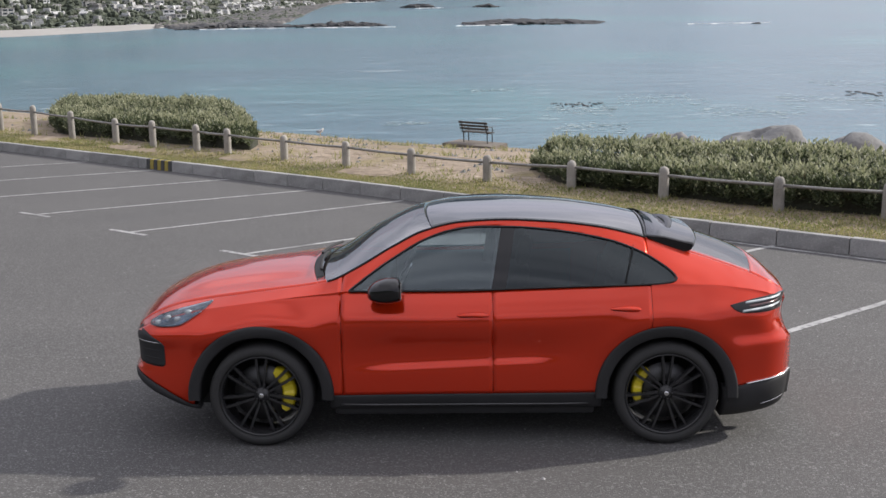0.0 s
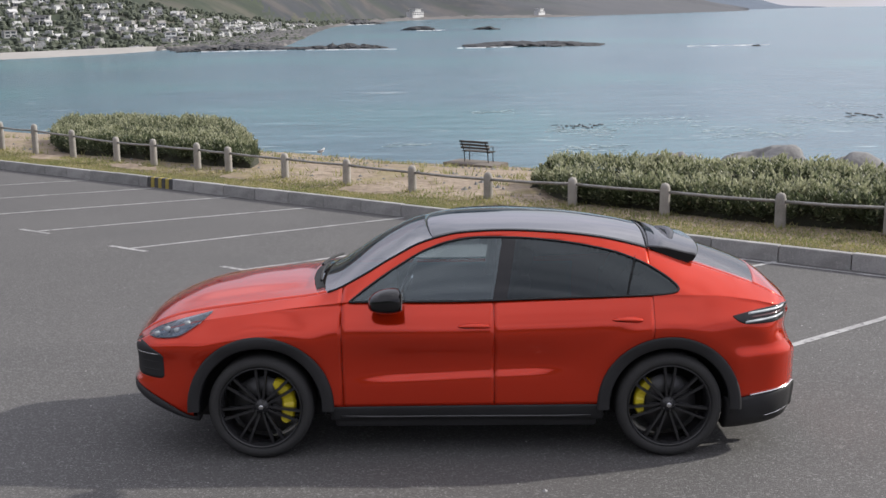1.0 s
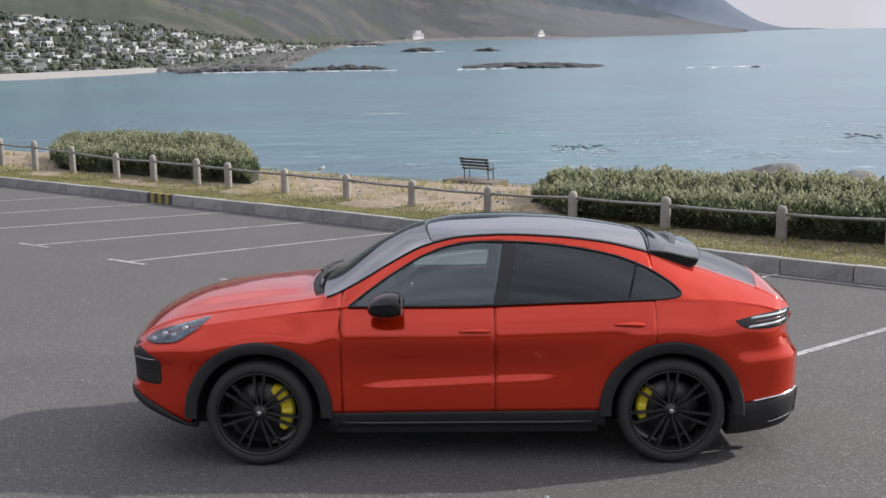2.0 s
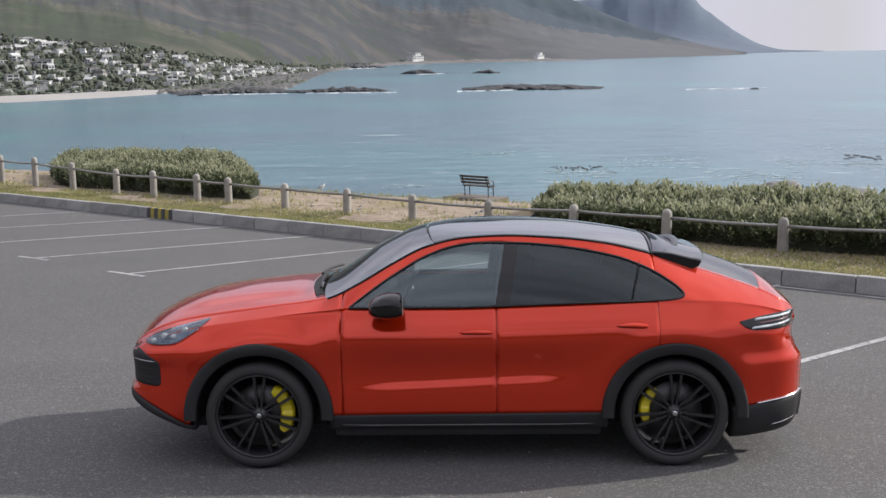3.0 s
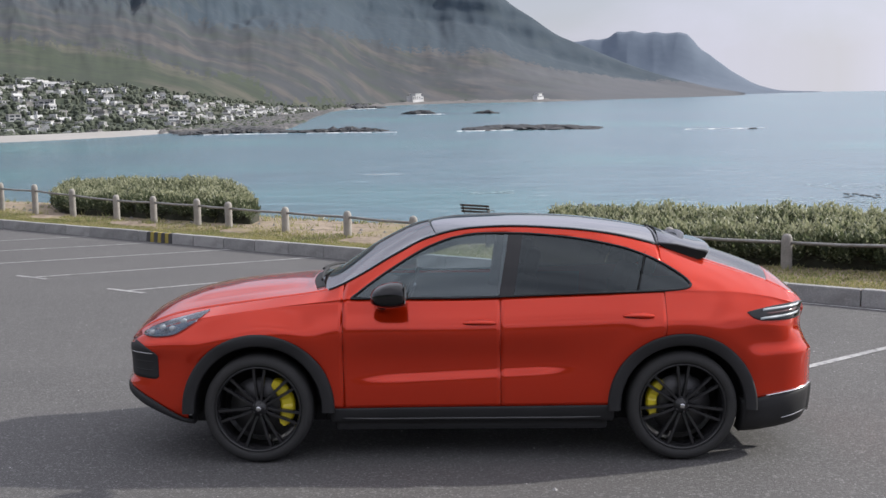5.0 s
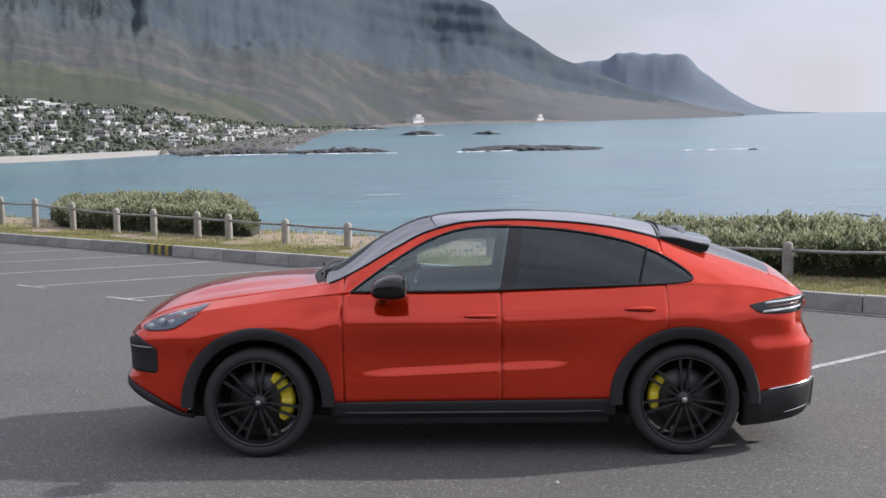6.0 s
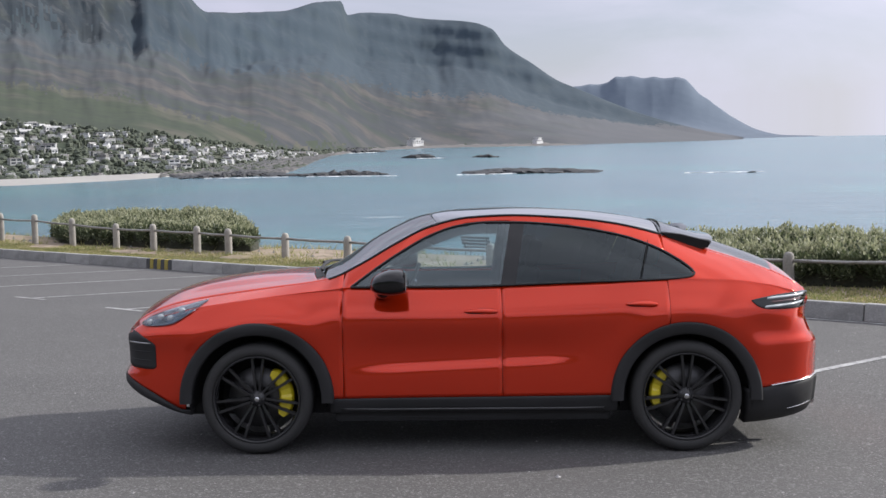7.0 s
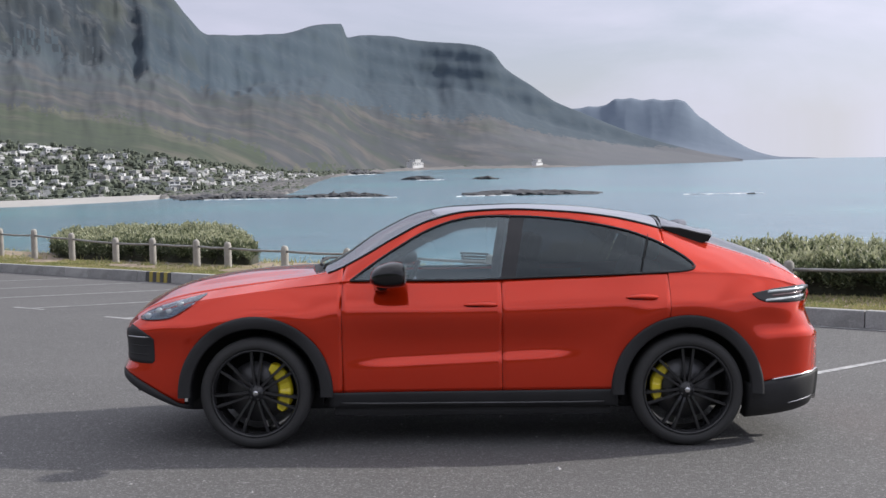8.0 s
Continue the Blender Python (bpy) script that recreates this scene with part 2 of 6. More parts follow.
streaks(TALUS, (0.088, 0.076, 0.068), 0.020, 0.48, 0.66, 24, 2.4, 0.8)
streaks(TALUS, (0.032, 0.044, 0.034), 0.024, 0.50, 0.64, 20, 2.6, 0.75)
layer(TALUS, (0.030, 0.038, 0.032), 0.05, 0.56, 0.66, detail=8, amount=0.5)
# Painted haze: scree turns bluer with height and paler towards the east.
blend_haze(TALUS, (0.031, 0.049, 0.064), "Z", 80, 210, 0.75)
blend_haze(TALUS, (0.092, 0.096, 0.108), "X", -250, 500, 0.8)
SCRUB = mat("green_mountain_scrub", (0.036, 0.051, 0.025), 0.95, second=(0.024, 0.033, 0.022), scale=0.005, fine=0.04)
streaks(SCRUB, (0.088, 0.080, 0.062), 0.016, 0.50, 0.64, 16, 2.6, 0.7)
layer(SCRUB, (0.022, 0.030, 0.020), 0.05, 0.55, 0.64, detail=8, amount=0.6)
WHITE_WALL = mat("white_house_wall", (0.68, 0.69, 0.70), 0.8, second=(0.26, 0.26, 0.255), scale=0.05, fine=0.6, per="object")
SMALL_WALL = mat("pale_house_wall", (0.58, 0.59, 0.59), 0.8, second=(0.16, 0.155, 0.15), scale=0.05, fine=0.6, per="island")
HOUSE_ROOF = mat("house_roof", (0.17, 0.155, 0.145), 0.8, second=(0.55, 0.55, 0.54), scale=0.1, fine=0.8, per="object")
HOUSE_GLASS = mat("house_window", (0.05, 0.06, 0.07), 0.2, scale=0.2, fine=1)
WOODS = mat("coastal_trees", (0.095, 0.108, 0.078), 0.9, second=(0.050, 0.062, 0.043), scale=0.02, fine=0.2, bump=1.0, bump_scale=0.3, per="island")
BENCH_WOOD = mat("weathered_bench_wood", (0.085, 0.078, 0.07), 0.8, second=(0.04, 0.037, 0.034), scale=4, fine=40, bump=0.003)
BENCH_IRON = mat("bench_iron", (0.03, 0.03, 0.03), 0.5, 0.6, scale=5, fine=30)
FEATHER = mat("white_feathers", (0.8, 0.8, 0.8), 0.8, scale=8, fine=40, spread=0.15)
FEATHER_GREY = mat("grey_feathers", (0.25, 0.26, 0.28), 0.8, scale=8, fine=40)
BEAK = mat("bird_beak", (0.6, 0.35, 0.05), 0.5, scale=20, fine=60)


def translucent(m, share):
    """Leaves let part of the light through."""
    nt = m.node_tree
    b, out = nt.nodes["Principled BSDF"], nt.nodes["Material Output"]
    thin, mix = nt.nodes.new("ShaderNodeBsdfTranslucent"), nt.nodes.new("ShaderNodeMixShader")
    mix.inputs[0].default_value = share
    nt.links.new(b.inputs["Base Color"].links[0].from_socket, thin.inputs["Color"])
    nt.links.new(b.outputs[0], mix.inputs[1])
    nt.links.new(thin.outputs[0], mix.inputs[2])
    nt.links.new(mix.outputs[0], out.inputs["Surface"])


for leafy in (LEAF, LEAF_PALE, GRASS):
    translucent(leafy, 0.4)


def water_material():
    m = mat("sea_water", (0.114, 0.198, 0.238), 0.2, second=(0.080, 0.154, 0.195), scale=0.004, fine=0.03)
    layer(m, (0.098, 0.235, 0.252), 0.006, 0.46, 0.66, amount=0.8)
    nt = m.node_tree
    b = nt.nodes["Principled BSDF"]
    b.inputs["IOR"].default_value = 1.33
    geo = nt.nodes.new("ShaderNodeTexCoord")
    bump = None
    for sc, dist, stretch in ((0.05, 1.3, (1, 1.7, 1)), (0.35, 0.26, (1, 1.4, 1)), (2.2, 0.06, (1, 1.2, 1))):
        mp, nz, bn = (nt.nodes.new(k) for k in ("ShaderNodeMapping", "ShaderNodeTexNoise", "ShaderNodeBump"))
        mp.inputs["Scale"].default_value = stretch
        nz.inputs["Scale"].default_value, nz.inputs["Detail"].default_value = sc, 5
        bn.inputs["Strength"].default_value, bn.inputs["Distance"].default_value = 0.8, dist
        nt.links.new(geo.outputs["Object"], mp.inputs[0])
        nt.links.new(mp.outputs[0], nz.inputs["Vector"])
        nt.links.new(nz.outputs[0], bn.inputs["Height"])
        if bump:
            nt.links.new(bump.outputs[0], bn.inputs["Normal"])
        bump = bn
    nt.links.new(bump.outputs[0], b.inputs["Normal"])
    layer(m, (0.045, 0.088, 0.105), 0.05, 0.60, 0.72, stretch=(0.45, 1.6, 1), detail=7, amount=0.35)
    layer(m, (0.62, 0.70, 0.72), 0.16, 0.655, 0.72, stretch=(0.4, 2.0, 1), detail=8, amount=0.5)
    layer(m, (0.75, 0.79, 0.8), 0.035, 0.715, 0.76, stretch=(0.5, 2.6, 1), detail=9, amount=0.8)
    return m


WATER = water_material()


# ---- mesh helpers ----
def finish(bm, smoothed=True):
    for f in bm.faces:
        f.smooth = smoothed
    return bm


def mesh_of(name, bm, *materials):
    me = bpy.data.meshes.new(name)
    bm.to_mesh(me)
    bm.free()
    for m in materials:
        me.materials.append(m)
    return me


def part(name, bm, material, parent=None, label=""):
    ob = new(name, mesh_of(name, bm, *(material if isinstance(material, (list, tuple)) else [material])))
    ob.parent = parent
    return tagged(ob, label)


def raw(name, verts, faces, material, smoothed=False):
    me = bpy.data.meshes.new(name)
    me.from_pydata(verts, [], faces)
    me.materials.append(material)
    if smoothed:
        me.polygons.foreach_set("use_smooth", [True] * len(me.polygons))
    me.update()
    return me


def thing(name, label, category, m=None, group="", kind=""):
    ob = new(name)
    ob.empty_display_size = 0.2
    if m is not None:
        ob.matrix_world = m
    return tagged(ob, label, category, group, kind)


def box(bm, x0, x1, y0, y1, z0, z1, bevel=0.0):
    got = bmesh.ops.create_cube(bm, size=1.0)["verts"]
    for v in got:
        v.co = Vector((x0 + (v.co.x + 0.5) * (x1 - x0), y0 + (v.co.y + 0.5) * (y1 - y0), z0 + (v.co.z + 0.5) * (z1 - z0)))
    if bevel:
        edges = {e for v in got for e in v.link_edges}
        bmesh.ops.bevel(bm, geom=list(edges), offset=bevel, segments=2, profile=0.6, affect="EDGES")
    return got


def tube(bm, points, radius, sides=8, closed=False):
    """A round bar along points."""
    pts = [Vector(p) for p in points]
    rings = []
    count = len(pts)
    for i, p in enumerate(pts):
        a = pts[(i - 1) % count] if (i or closed) else p
        b = pts[(i + 1) % count] if (i < count - 1 or closed) else p
        d = (b - a).normalized()
        side = d.cross(Vector((0, 0, 1)))
        if side.length < 0.05:
            side = d.cross(Vector((0, 1, 0)))
        side.normalize()
        up = side.cross(d)
        r = radius[i] if isinstance(radius, (list, tuple)) else radius
        rings.append([bm.verts.new(p + (side * math.cos(k * math.tau / sides) + up * math.sin(k * math.tau / sides)) * r) for k in range(sides)])
    for i in range(count if closed else count - 1):
        a, b = rings[i], rings[(i + 1) % count]
        for k in range(sides):
            bm.faces.new((a[k], a[(k + 1) % sides], b[(k + 1) % sides], b[k]))
    if not closed:
        bm.faces.new(rings[0][::-1])
        bm.faces.new(rings[-1])
    bmesh.ops.recalc_face_normals(bm, faces=bm.faces)
    return bm


def lathe(bm, profile, segments=48, axis="y"):
    """Turns (radius, along) pairs about an axis."""
    rings = []
    for k in range(segments):
        c, s = math.cos(k * math.tau / segments), math.sin(k * math.tau / segments)
        rings.append([bm.verts.new((r * c, a, r * s) if axis == "y" else (r * c, r * s, a)) for r, a in profile])
    for k in range(segments):
        a, b = rings[k], rings[(k + 1) % segments]
        for i in range(len(profile) - 1):
            bm.faces.new((a[i], a[i + 1], b[i + 1], b[i]))
    bmesh.ops.remove_doubles(bm, verts=bm.verts, dist=1e-5)
    bmesh.ops.recalc_face_normals(bm, faces=bm.faces)
    return bm


def spline(keys, x):
    """Smooth curve through (place, value) keys, flat past its ends."""
    if x <= keys[0][0]:
        return keys[0][1]
    if x >= keys[-1][0]:
        return keys[-1][1]
    i = max(k for k in range(len(keys) - 1) if keys[k][0] <= x)
    x0, y0 = keys[i]
    x1, y1 = keys[i + 1]
    d = (y1 - y0) / (x1 - x0)

    def slope(j):
        if j == 0 or j == len(keys) - 1:
            return None
        a = (keys[j][1] - keys[j - 1][1]) / (keys[j][0] - keys[j - 1][0])
        b = (keys[j + 1][1] - keys[j][1]) / (keys[j + 1][0] - keys[j][0])
        return 0.0 if a * b <= 0 else 2 * a * b / (a + b)
    m0, m1 = slope(i), slope(i + 1)
    m0 = d if m0 is None else m0
    m1 = d if m1 is None else m1
    t, h = (x - x0) / (x1 - x0), x1 - x0
    return ((2 * t ** 3 - 3 * t * t + 1) * y0 + (t ** 3 - 2 * t * t + t) * h * m0 + (3 * t * t - 2 * t ** 3) * y1 + (t ** 3 - t * t) * h * m1)


def sheet(name, rows, material, smoothed=True):
    """A mesh from rows of points of equal length."""
    w = len(rows[0])
    faces = [(j * w + i, j * w + i + 1, (j + 1) * w + i + 1, (j + 1) * w + i) for j in range(len(rows) - 1) for i in range(w - 1)]
    return raw(name, [p for r in rows for p in r], faces, material, smoothed)


# ---- ground, water and far shore ----
def lot():
    rows = [[(*at(s, n), gz(*at(s, n))) for s in range(-120, 121, 8)] for n in [-90 + 4.5 * k for k in range(20)] + [0.06]]
    tagged(new("parking_lot", sheet("parking_lot", rows, ASPHALT)), "grey asphalt surface of a seaside parking lot", "parking lot", kind="structure")


def bluff():
    ss = [-700, -400, -200, -100, -60] + [-40 + 0.8 * k for k in range(101)] + [60, 100, 200, 400, 700]
    rows = []
    for n in [-900, -400, -150, -95]:
        rows.append([(*at(s, n), gz(*at(s, -90)) - 0.3 + 0.02 * (-90 - n)) for s in ss])
    rows.append([(*at(s, -60), gz(*at(s, -60)) - 0.3) for s in ss])
    rows.append([(*at(s, 0.11), gz(*at(s, 0)) - 0.3) for s in ss])
    edge = 15.5
    for n in [0.12 + 0.45 * k for k in range(35)]:
        rows.append([(*at(s, n), verge(s, n)) for s in ss])
    for k in range(1, 8):
        rows.append([(*at(s, edge + 4.2 * k + 1.5 * noise.noise(Vector((s * 0.2, k, 0)))), verge(s, edge) - 0.25 * k - 0.62 * k * k) for s in ss])
    tagged(new("ground", sheet("ground", rows, SOIL)), "sandy bluff with dry grass above the sea", "ground", kind="structure")


def hillside():
    """An unseen scrub slope on the landward side, added to darken the car's flank and reflections."""
    ss = [-900 + 45 * k for k in range(41)]
    rows = []
    for n, h in ((-91, -0.5), (-110, 4), (-160, 22), (-260, 62), (-420, 125), (-640, 200), (-900, 260), (-1100, 190)):
        rows.append([(*at(s, n), gz(*at(s, -90)) + h * (1 + 0.25 * noise.noise(Vector((s * 0.006, n * 0.004, 8))))) for s in ss])
    tagged(new("hillside", sheet("hillside", rows, SCRUB)), "unseen dark scrub-covered hillside added on the landward side", "hillside", kind="structure")


def sea():
    rows = []
    for r in (5, 60, 120, 240, 480, 960, 1900, 3200, 4985):
        rows.append([(r * math.cos(a * math.tau / 128), r * math.sin(a * math.tau / 128), SEA) for a in range(129)])
    tagged(new("water", sheet("water", rows, WATER)), "blue green sea in a wide bay", "sea", kind="structure")


RIDGE = [(-40, 9.5), (-23.7, 10.3), (-19, 9.1), (-13.9, 7.9), (-13.0, 6.85), (-12.0, 6.0), (-8.5, 6.08), (-6.8, 6.5), (-5.6, 6.56), (-5.3, 5.9), (-4.6, 6.0),
         (-3.2, 5.95), (-1.8, 5.7), (0.7, 5.5), (1.8, 5.15), (2.5, 4.3), (3.75, 3.45), (5.0, 2.6), (5.9, 2.2), (9.5, 0.75), (13.3, -0.30), (14, -0.5)]
RIDGE_FAR = [(3, 1.6), (5.8, 2.25), (7.4, 2.4), (7.95, 2.7), (9.5, 2.62), (11.2, 2.55), (11.5, 2.25), (11.8, 1.9), (12.5, 1.35), (13.6, 0.57), (14.7, 0.0), (15.8, -0.25), (17.5, -0.32), (17.8, -0.5)]
SHORE = [(-60, 800), (-22, 800), (-18, 830), (-13.6, 900), (-10, 1210), (-7, 1560), (-4.2, 2150), (-0.8, 2500), (4, 2600), (9.5, 3000), (13.3, 3500), (14, 3700)]
DEPTH = [(-60, 1500), (-22, 1700), (-14, 1900), (-8, 1900), (0, 1500), (6, 1200), (13, 350), (14, 60)]
EYE = Vector((-0.08, -8.48, 1.95))


def polar(azimuth, r, z):
    a = radians(azimuth)
    return (EYE.x + r * math.sin(a), EYE.y + r * math.cos(a), z)


def crest(keys, azimuth, f):
    """The ridge line, ever broader towards the foot of the slope."""
    wide = 1.1 * (1 - min(f, 1))
    return sum(spline(keys, azimuth + wide * k) for k in (-2, -1, 0, 1, 2)) / 5 if wide > 0.01 else spline(keys, azimuth)


def land(azimuth, f):
    """A point of the far shore: f = 0 at the water, 1 on the ridge."""
    r0, depth = spline(SHORE, azimuth), spline(DEPTH, azimuth)
    r = r0 + depth * f
    top = EYE.z + (r0 + depth) * math.tan(radians(crest(RIDGE, azimuth, f)))
    rise = top - SEA
    cliff = 0.22 + 0.14 * smooth(-9, -14, azimuth)
    lift = 0.05 * smooth(0, 0.2, f) + (0.95 - cliff) * (max(f - 0.05, 0) / 0.95) ** 1.3 + cliff * smooth(0.80, 0.99, f)
    z = SEA + rise * min(lift, 1.0)
    cliffy = smooth(-6, -11, azimuth)
    rough = noise.fractal(Vector((azimuth * 0.9, f * 3.0, 1)), 0.9, 2.1, 3)
    drift = azimuth + 2.6 * f + 0.5 * noise.noise(Vector((azimuth * 0.7, f * 4, 5)))
    gully = abs(noise.noise(Vector((drift * 0.55, f * 1.1, 7)))) + 0.45 * abs(noise.noise(Vector((drift * 1.5, f * 2.6, 3)))) + (0.16 + 0.18 * cliffy) * abs(noise.noise(Vector((azimuth * 4.6 + 3 * f, f * 14, 13)))) * smooth(0.74, 0.84, f)
    z += rise * ((0.014 + 0.02 * cliffy * smooth(0.6, 0.75, f)) * rough * smooth(0.1, 0.5, f) * (1 - 0.8 * smooth(0.93, 1, f)) - (0.030 + 0.008 * cliffy) * gully * (0.5 + 0.5 * smooth(0.6, 0.8, f)) * smooth(0.15, 0.6, f) * (1 - smooth(0.95, 1.0, f)))
    band = (math.sin(z * 0.10 + azimuth) * 7 + 9 * noise.noise(Vector((azimuth * 1.7, z * 0.02, 3)))) * smooth(0.76, 0.84, f)
    return polar(azimuth, r + band * (1 - smooth(0.97, 1, f)), z)


def mountains():
    rows = []
    azimuths = [-40 + 54 * k / 540 for k in range(541)]
    for j in range(-1, 91):
        f = j / 86
        if j < 0:
            rows.append([polar(a, spline(SHORE, a) - 30, SEA - 6) for a in azimuths])
        elif f <= 1:
            rows.append([land(a, f) for a in azimuths])
        else:
            rows.append([polar(a, spline(SHORE, a) + spline(DEPTH, a) * (1 + (f - 1) * 8), land(a, 1.0)[2] * (1 - (f - 1) * 7)) for a in azimuths])
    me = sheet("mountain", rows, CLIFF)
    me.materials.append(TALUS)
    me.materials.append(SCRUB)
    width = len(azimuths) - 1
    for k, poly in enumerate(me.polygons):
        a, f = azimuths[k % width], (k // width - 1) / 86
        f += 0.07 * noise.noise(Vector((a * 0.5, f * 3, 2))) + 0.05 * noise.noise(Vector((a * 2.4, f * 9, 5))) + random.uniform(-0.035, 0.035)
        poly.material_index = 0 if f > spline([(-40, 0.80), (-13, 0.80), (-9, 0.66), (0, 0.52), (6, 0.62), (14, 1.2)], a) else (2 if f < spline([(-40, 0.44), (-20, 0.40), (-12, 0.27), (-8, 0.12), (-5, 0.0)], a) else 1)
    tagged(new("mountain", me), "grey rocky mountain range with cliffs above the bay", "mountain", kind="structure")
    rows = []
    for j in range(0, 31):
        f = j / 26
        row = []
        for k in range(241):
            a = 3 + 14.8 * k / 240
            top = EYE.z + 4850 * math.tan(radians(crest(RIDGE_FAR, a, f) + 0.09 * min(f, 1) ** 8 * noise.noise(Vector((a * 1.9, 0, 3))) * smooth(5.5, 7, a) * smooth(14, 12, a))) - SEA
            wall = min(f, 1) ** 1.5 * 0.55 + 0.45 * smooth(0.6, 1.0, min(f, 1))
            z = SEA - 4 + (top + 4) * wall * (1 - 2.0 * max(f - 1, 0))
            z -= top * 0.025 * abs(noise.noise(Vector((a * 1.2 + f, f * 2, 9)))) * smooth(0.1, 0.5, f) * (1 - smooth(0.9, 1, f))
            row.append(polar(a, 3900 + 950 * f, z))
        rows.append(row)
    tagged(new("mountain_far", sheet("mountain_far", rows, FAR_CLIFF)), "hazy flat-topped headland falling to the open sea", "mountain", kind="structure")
    rows = [[polar(a, spline(SHORE, a) + d * smooth(-12.6, -17, a) - 6, SEA + h * smooth(-12.6, -15, a) - 0.3) for a in [-40 + 0.5 * k for k in range(56)]] for d, h in ((-40, -0.8), (-15, 0.8), (25, 3.0))]
    tagged(new("far_shore", sheet("far_shore", [[polar(a, spline(SHORE, a) + d + 14 * noise.noise(Vector((a * 2.2, d, 4))), SEA + h * spline(SHORE, a) / 2600 * (0.5 + 0.45 * noise.noise(Vector((a * 2.6, h, 8)))) * smooth(-12.4, -11, a) * smooth(7, 4, a) - 0.4) for a in [-12.4 + 0.1 * k for k in range(195)]]
                                                 for d, h in ((-75, -1.5), (-60, 1.5), (-30, 4.0), (0, 8.0), (60, 10.0))], SHORE_ROCK)), "tan rocky shore under the mountain", "shore", kind="structure")
    tagged(new("beach", sheet("beach", rows, BEACH)), "pale sand beach along the bay", "beach", kind="structure")
    rows = []
    for k in range(131):
        a = -14.6 + 9.1 * k / 130
        near, far = 862 + 160 * smooth(-9.5, -6, a) + 22 * noise.noise(Vector((a * 1.8, 0, 5))), spline(SHORE, a) + 20
        near = near + (far - near) * smooth(-8.6, -5.6, a)
        rows.append([polar(a, near + (far - near) * j / 24, SEA - 1.2 * (j == 0) + (0.5 + 1.5 * j / 24 + 2.4 * abs(noise.noise(Vector((a * 5, j * 0.55, 2))))) * (j > 0)) for j in range(25)])
    tagged(new("rock_platform", sheet("rock_platform", rows, PLATFORM)), "flat grey rock platform between town and water", "shore", kind="structure")


lot()
bluff()
hillside()
sea()
mountains()


# ---- kerb, lines and fence ----
def kerb():
    holder = thing("kerb", "pale concrete kerb stones along the parking lot", "kerb", kind="structure")
    length = 1.02

    def stone(material, length):
        bm = bmesh.new()
        box(bm, 0.006, length - 0.006, 0.0, 0.15, -0.12, 0.22, 0.016)
        for v in bm.verts:
            if v.co.z > 0.1 and v.co.y < 0.05:
                v.co.y += 0.03
        return mesh_of("kerb_stone", bm, material)
    plain = stone(KERB, length)
    angle = math.atan2(ALONG.y, ALONG.x)
    tilt_s = -(SLOPE_X * ALONG.x + SLOPE_Y * ALONG.y)
    for k in range(-40, 41):
        s = k * length - 0.05
        if k in (-7, -6):
            continue
        ob = new("kerb_stone", plain)
        ob.parent = holder
        x, y = at(s, 0)
        ob.matrix_world = Matrix.Translation((x, y, gz(x, y) + random.uniform(-0.006, 0.006))) @ Matrix.Rotation(angle, 4, "Z") @ Matrix.Rotation(-math.atan(tilt_s), 4, "Y") @ Matrix.Rotation(random.uniform(-0.006, 0.006), 4, "Z")
    start = -7 * length - 0.05
    runs = [(start, 0.32, KERB)]
    width = 0.95 / 7
    runs += [(-6.87 + width * k, width, KERB_YELLOW if k % 2 else KERB_BLACK) for k in range(7)]
    runs += [(-5.92, start + 2 * length + 5.92, KERB)]
    for s, wide, material in runs:
        ob = new("kerb_band" if material is not KERB else "kerb_stone", stone(material, wide))
        ob.parent = holder
        x, y = at(s, 0)
        ob.matrix_world = Matrix.Translation((x, y, gz(x, y))) @ Matrix.Rotation(angle, 4, "Z") @ Matrix.Rotation(-math.atan(tilt_s), 4, "Y")


def marking(a, b, width, name="bay_line"):
    """A worn painted line between two places (s, n) on the lot."""
    p, q = Vector(at(*a)), Vector(at(*b))
    d = (q - p)
    side = Vector((-d.y, d.x)).normalized() * width / 2
    steps = max(int(d.length / 0.12), 2)
    rows = []
    for k in range(steps + 1):
        c = p + d * k / steps
        wob = [1 + 0.16 * noise.noise(Vector((c.x * 5, c.y * 5, w))) for w in (0, 9)]
        rows.append([(*(c - side * wob[0]), gz(*(c - side)) + 0.005), (*(c + side * wob[1]), gz(*(c + side)) + 0.005)])
    return tagged(new(name, sheet(name, rows, LINE)), "worn white painted parking bay line on asphalt", "road marking", "bay lines", "structure")


def markings():
    for k in range(-4, 3):
        s = 0.11 + 2.75 * k
        marking((s, -4.98), (s + spline([(-8.2, 1.7), (-2.65, 1.42), (0.11, 1.0), (6, 0.8)], s), -0.06), 0.085)
        marking((s - 0.46, -5.03), (s + 0.42, -4.98), 0.085, "bay_end_mark")
    for s in (7.35, 10.12, 12.9):
        marking((s, -5.0), (s + 0.75, -0.02), 0.09)
    marking((6.2, -0.12), (16.0, -0.24), 0.07, "kerb_line")


# place along the kerb, height of the foot over the strip, height of the post
POSTS = [(-18.1, 0.06, 0.74), (-16.25, 0.06, 0.76), (-14.37, 0.06, 0.77), (-12.43, 0.03, 0.72), (-10.36, 0.01, 0.63), (-8.75, -0.03, 0.68), (-7.0, -0.06, 0.70), (-5.84, -0.05, 0.64), (-3.89, -0.01, 0.55),
         (-1.97, -0.01, 0.54), (-0.14, -0.06, 0.58), (1.76, -0.08, 0.57), (3.63, -0.02, 0.51), (5.44, -0.09, 0.615), (7.42, -0.045, 0.57), (9.05, -0.045, 0.58), (10.9, -0.04, 0.58), (12.75, -0.04, 0.58)]
POST_S = [s for s, rise, tall in POSTS]
POST_N = 1.5


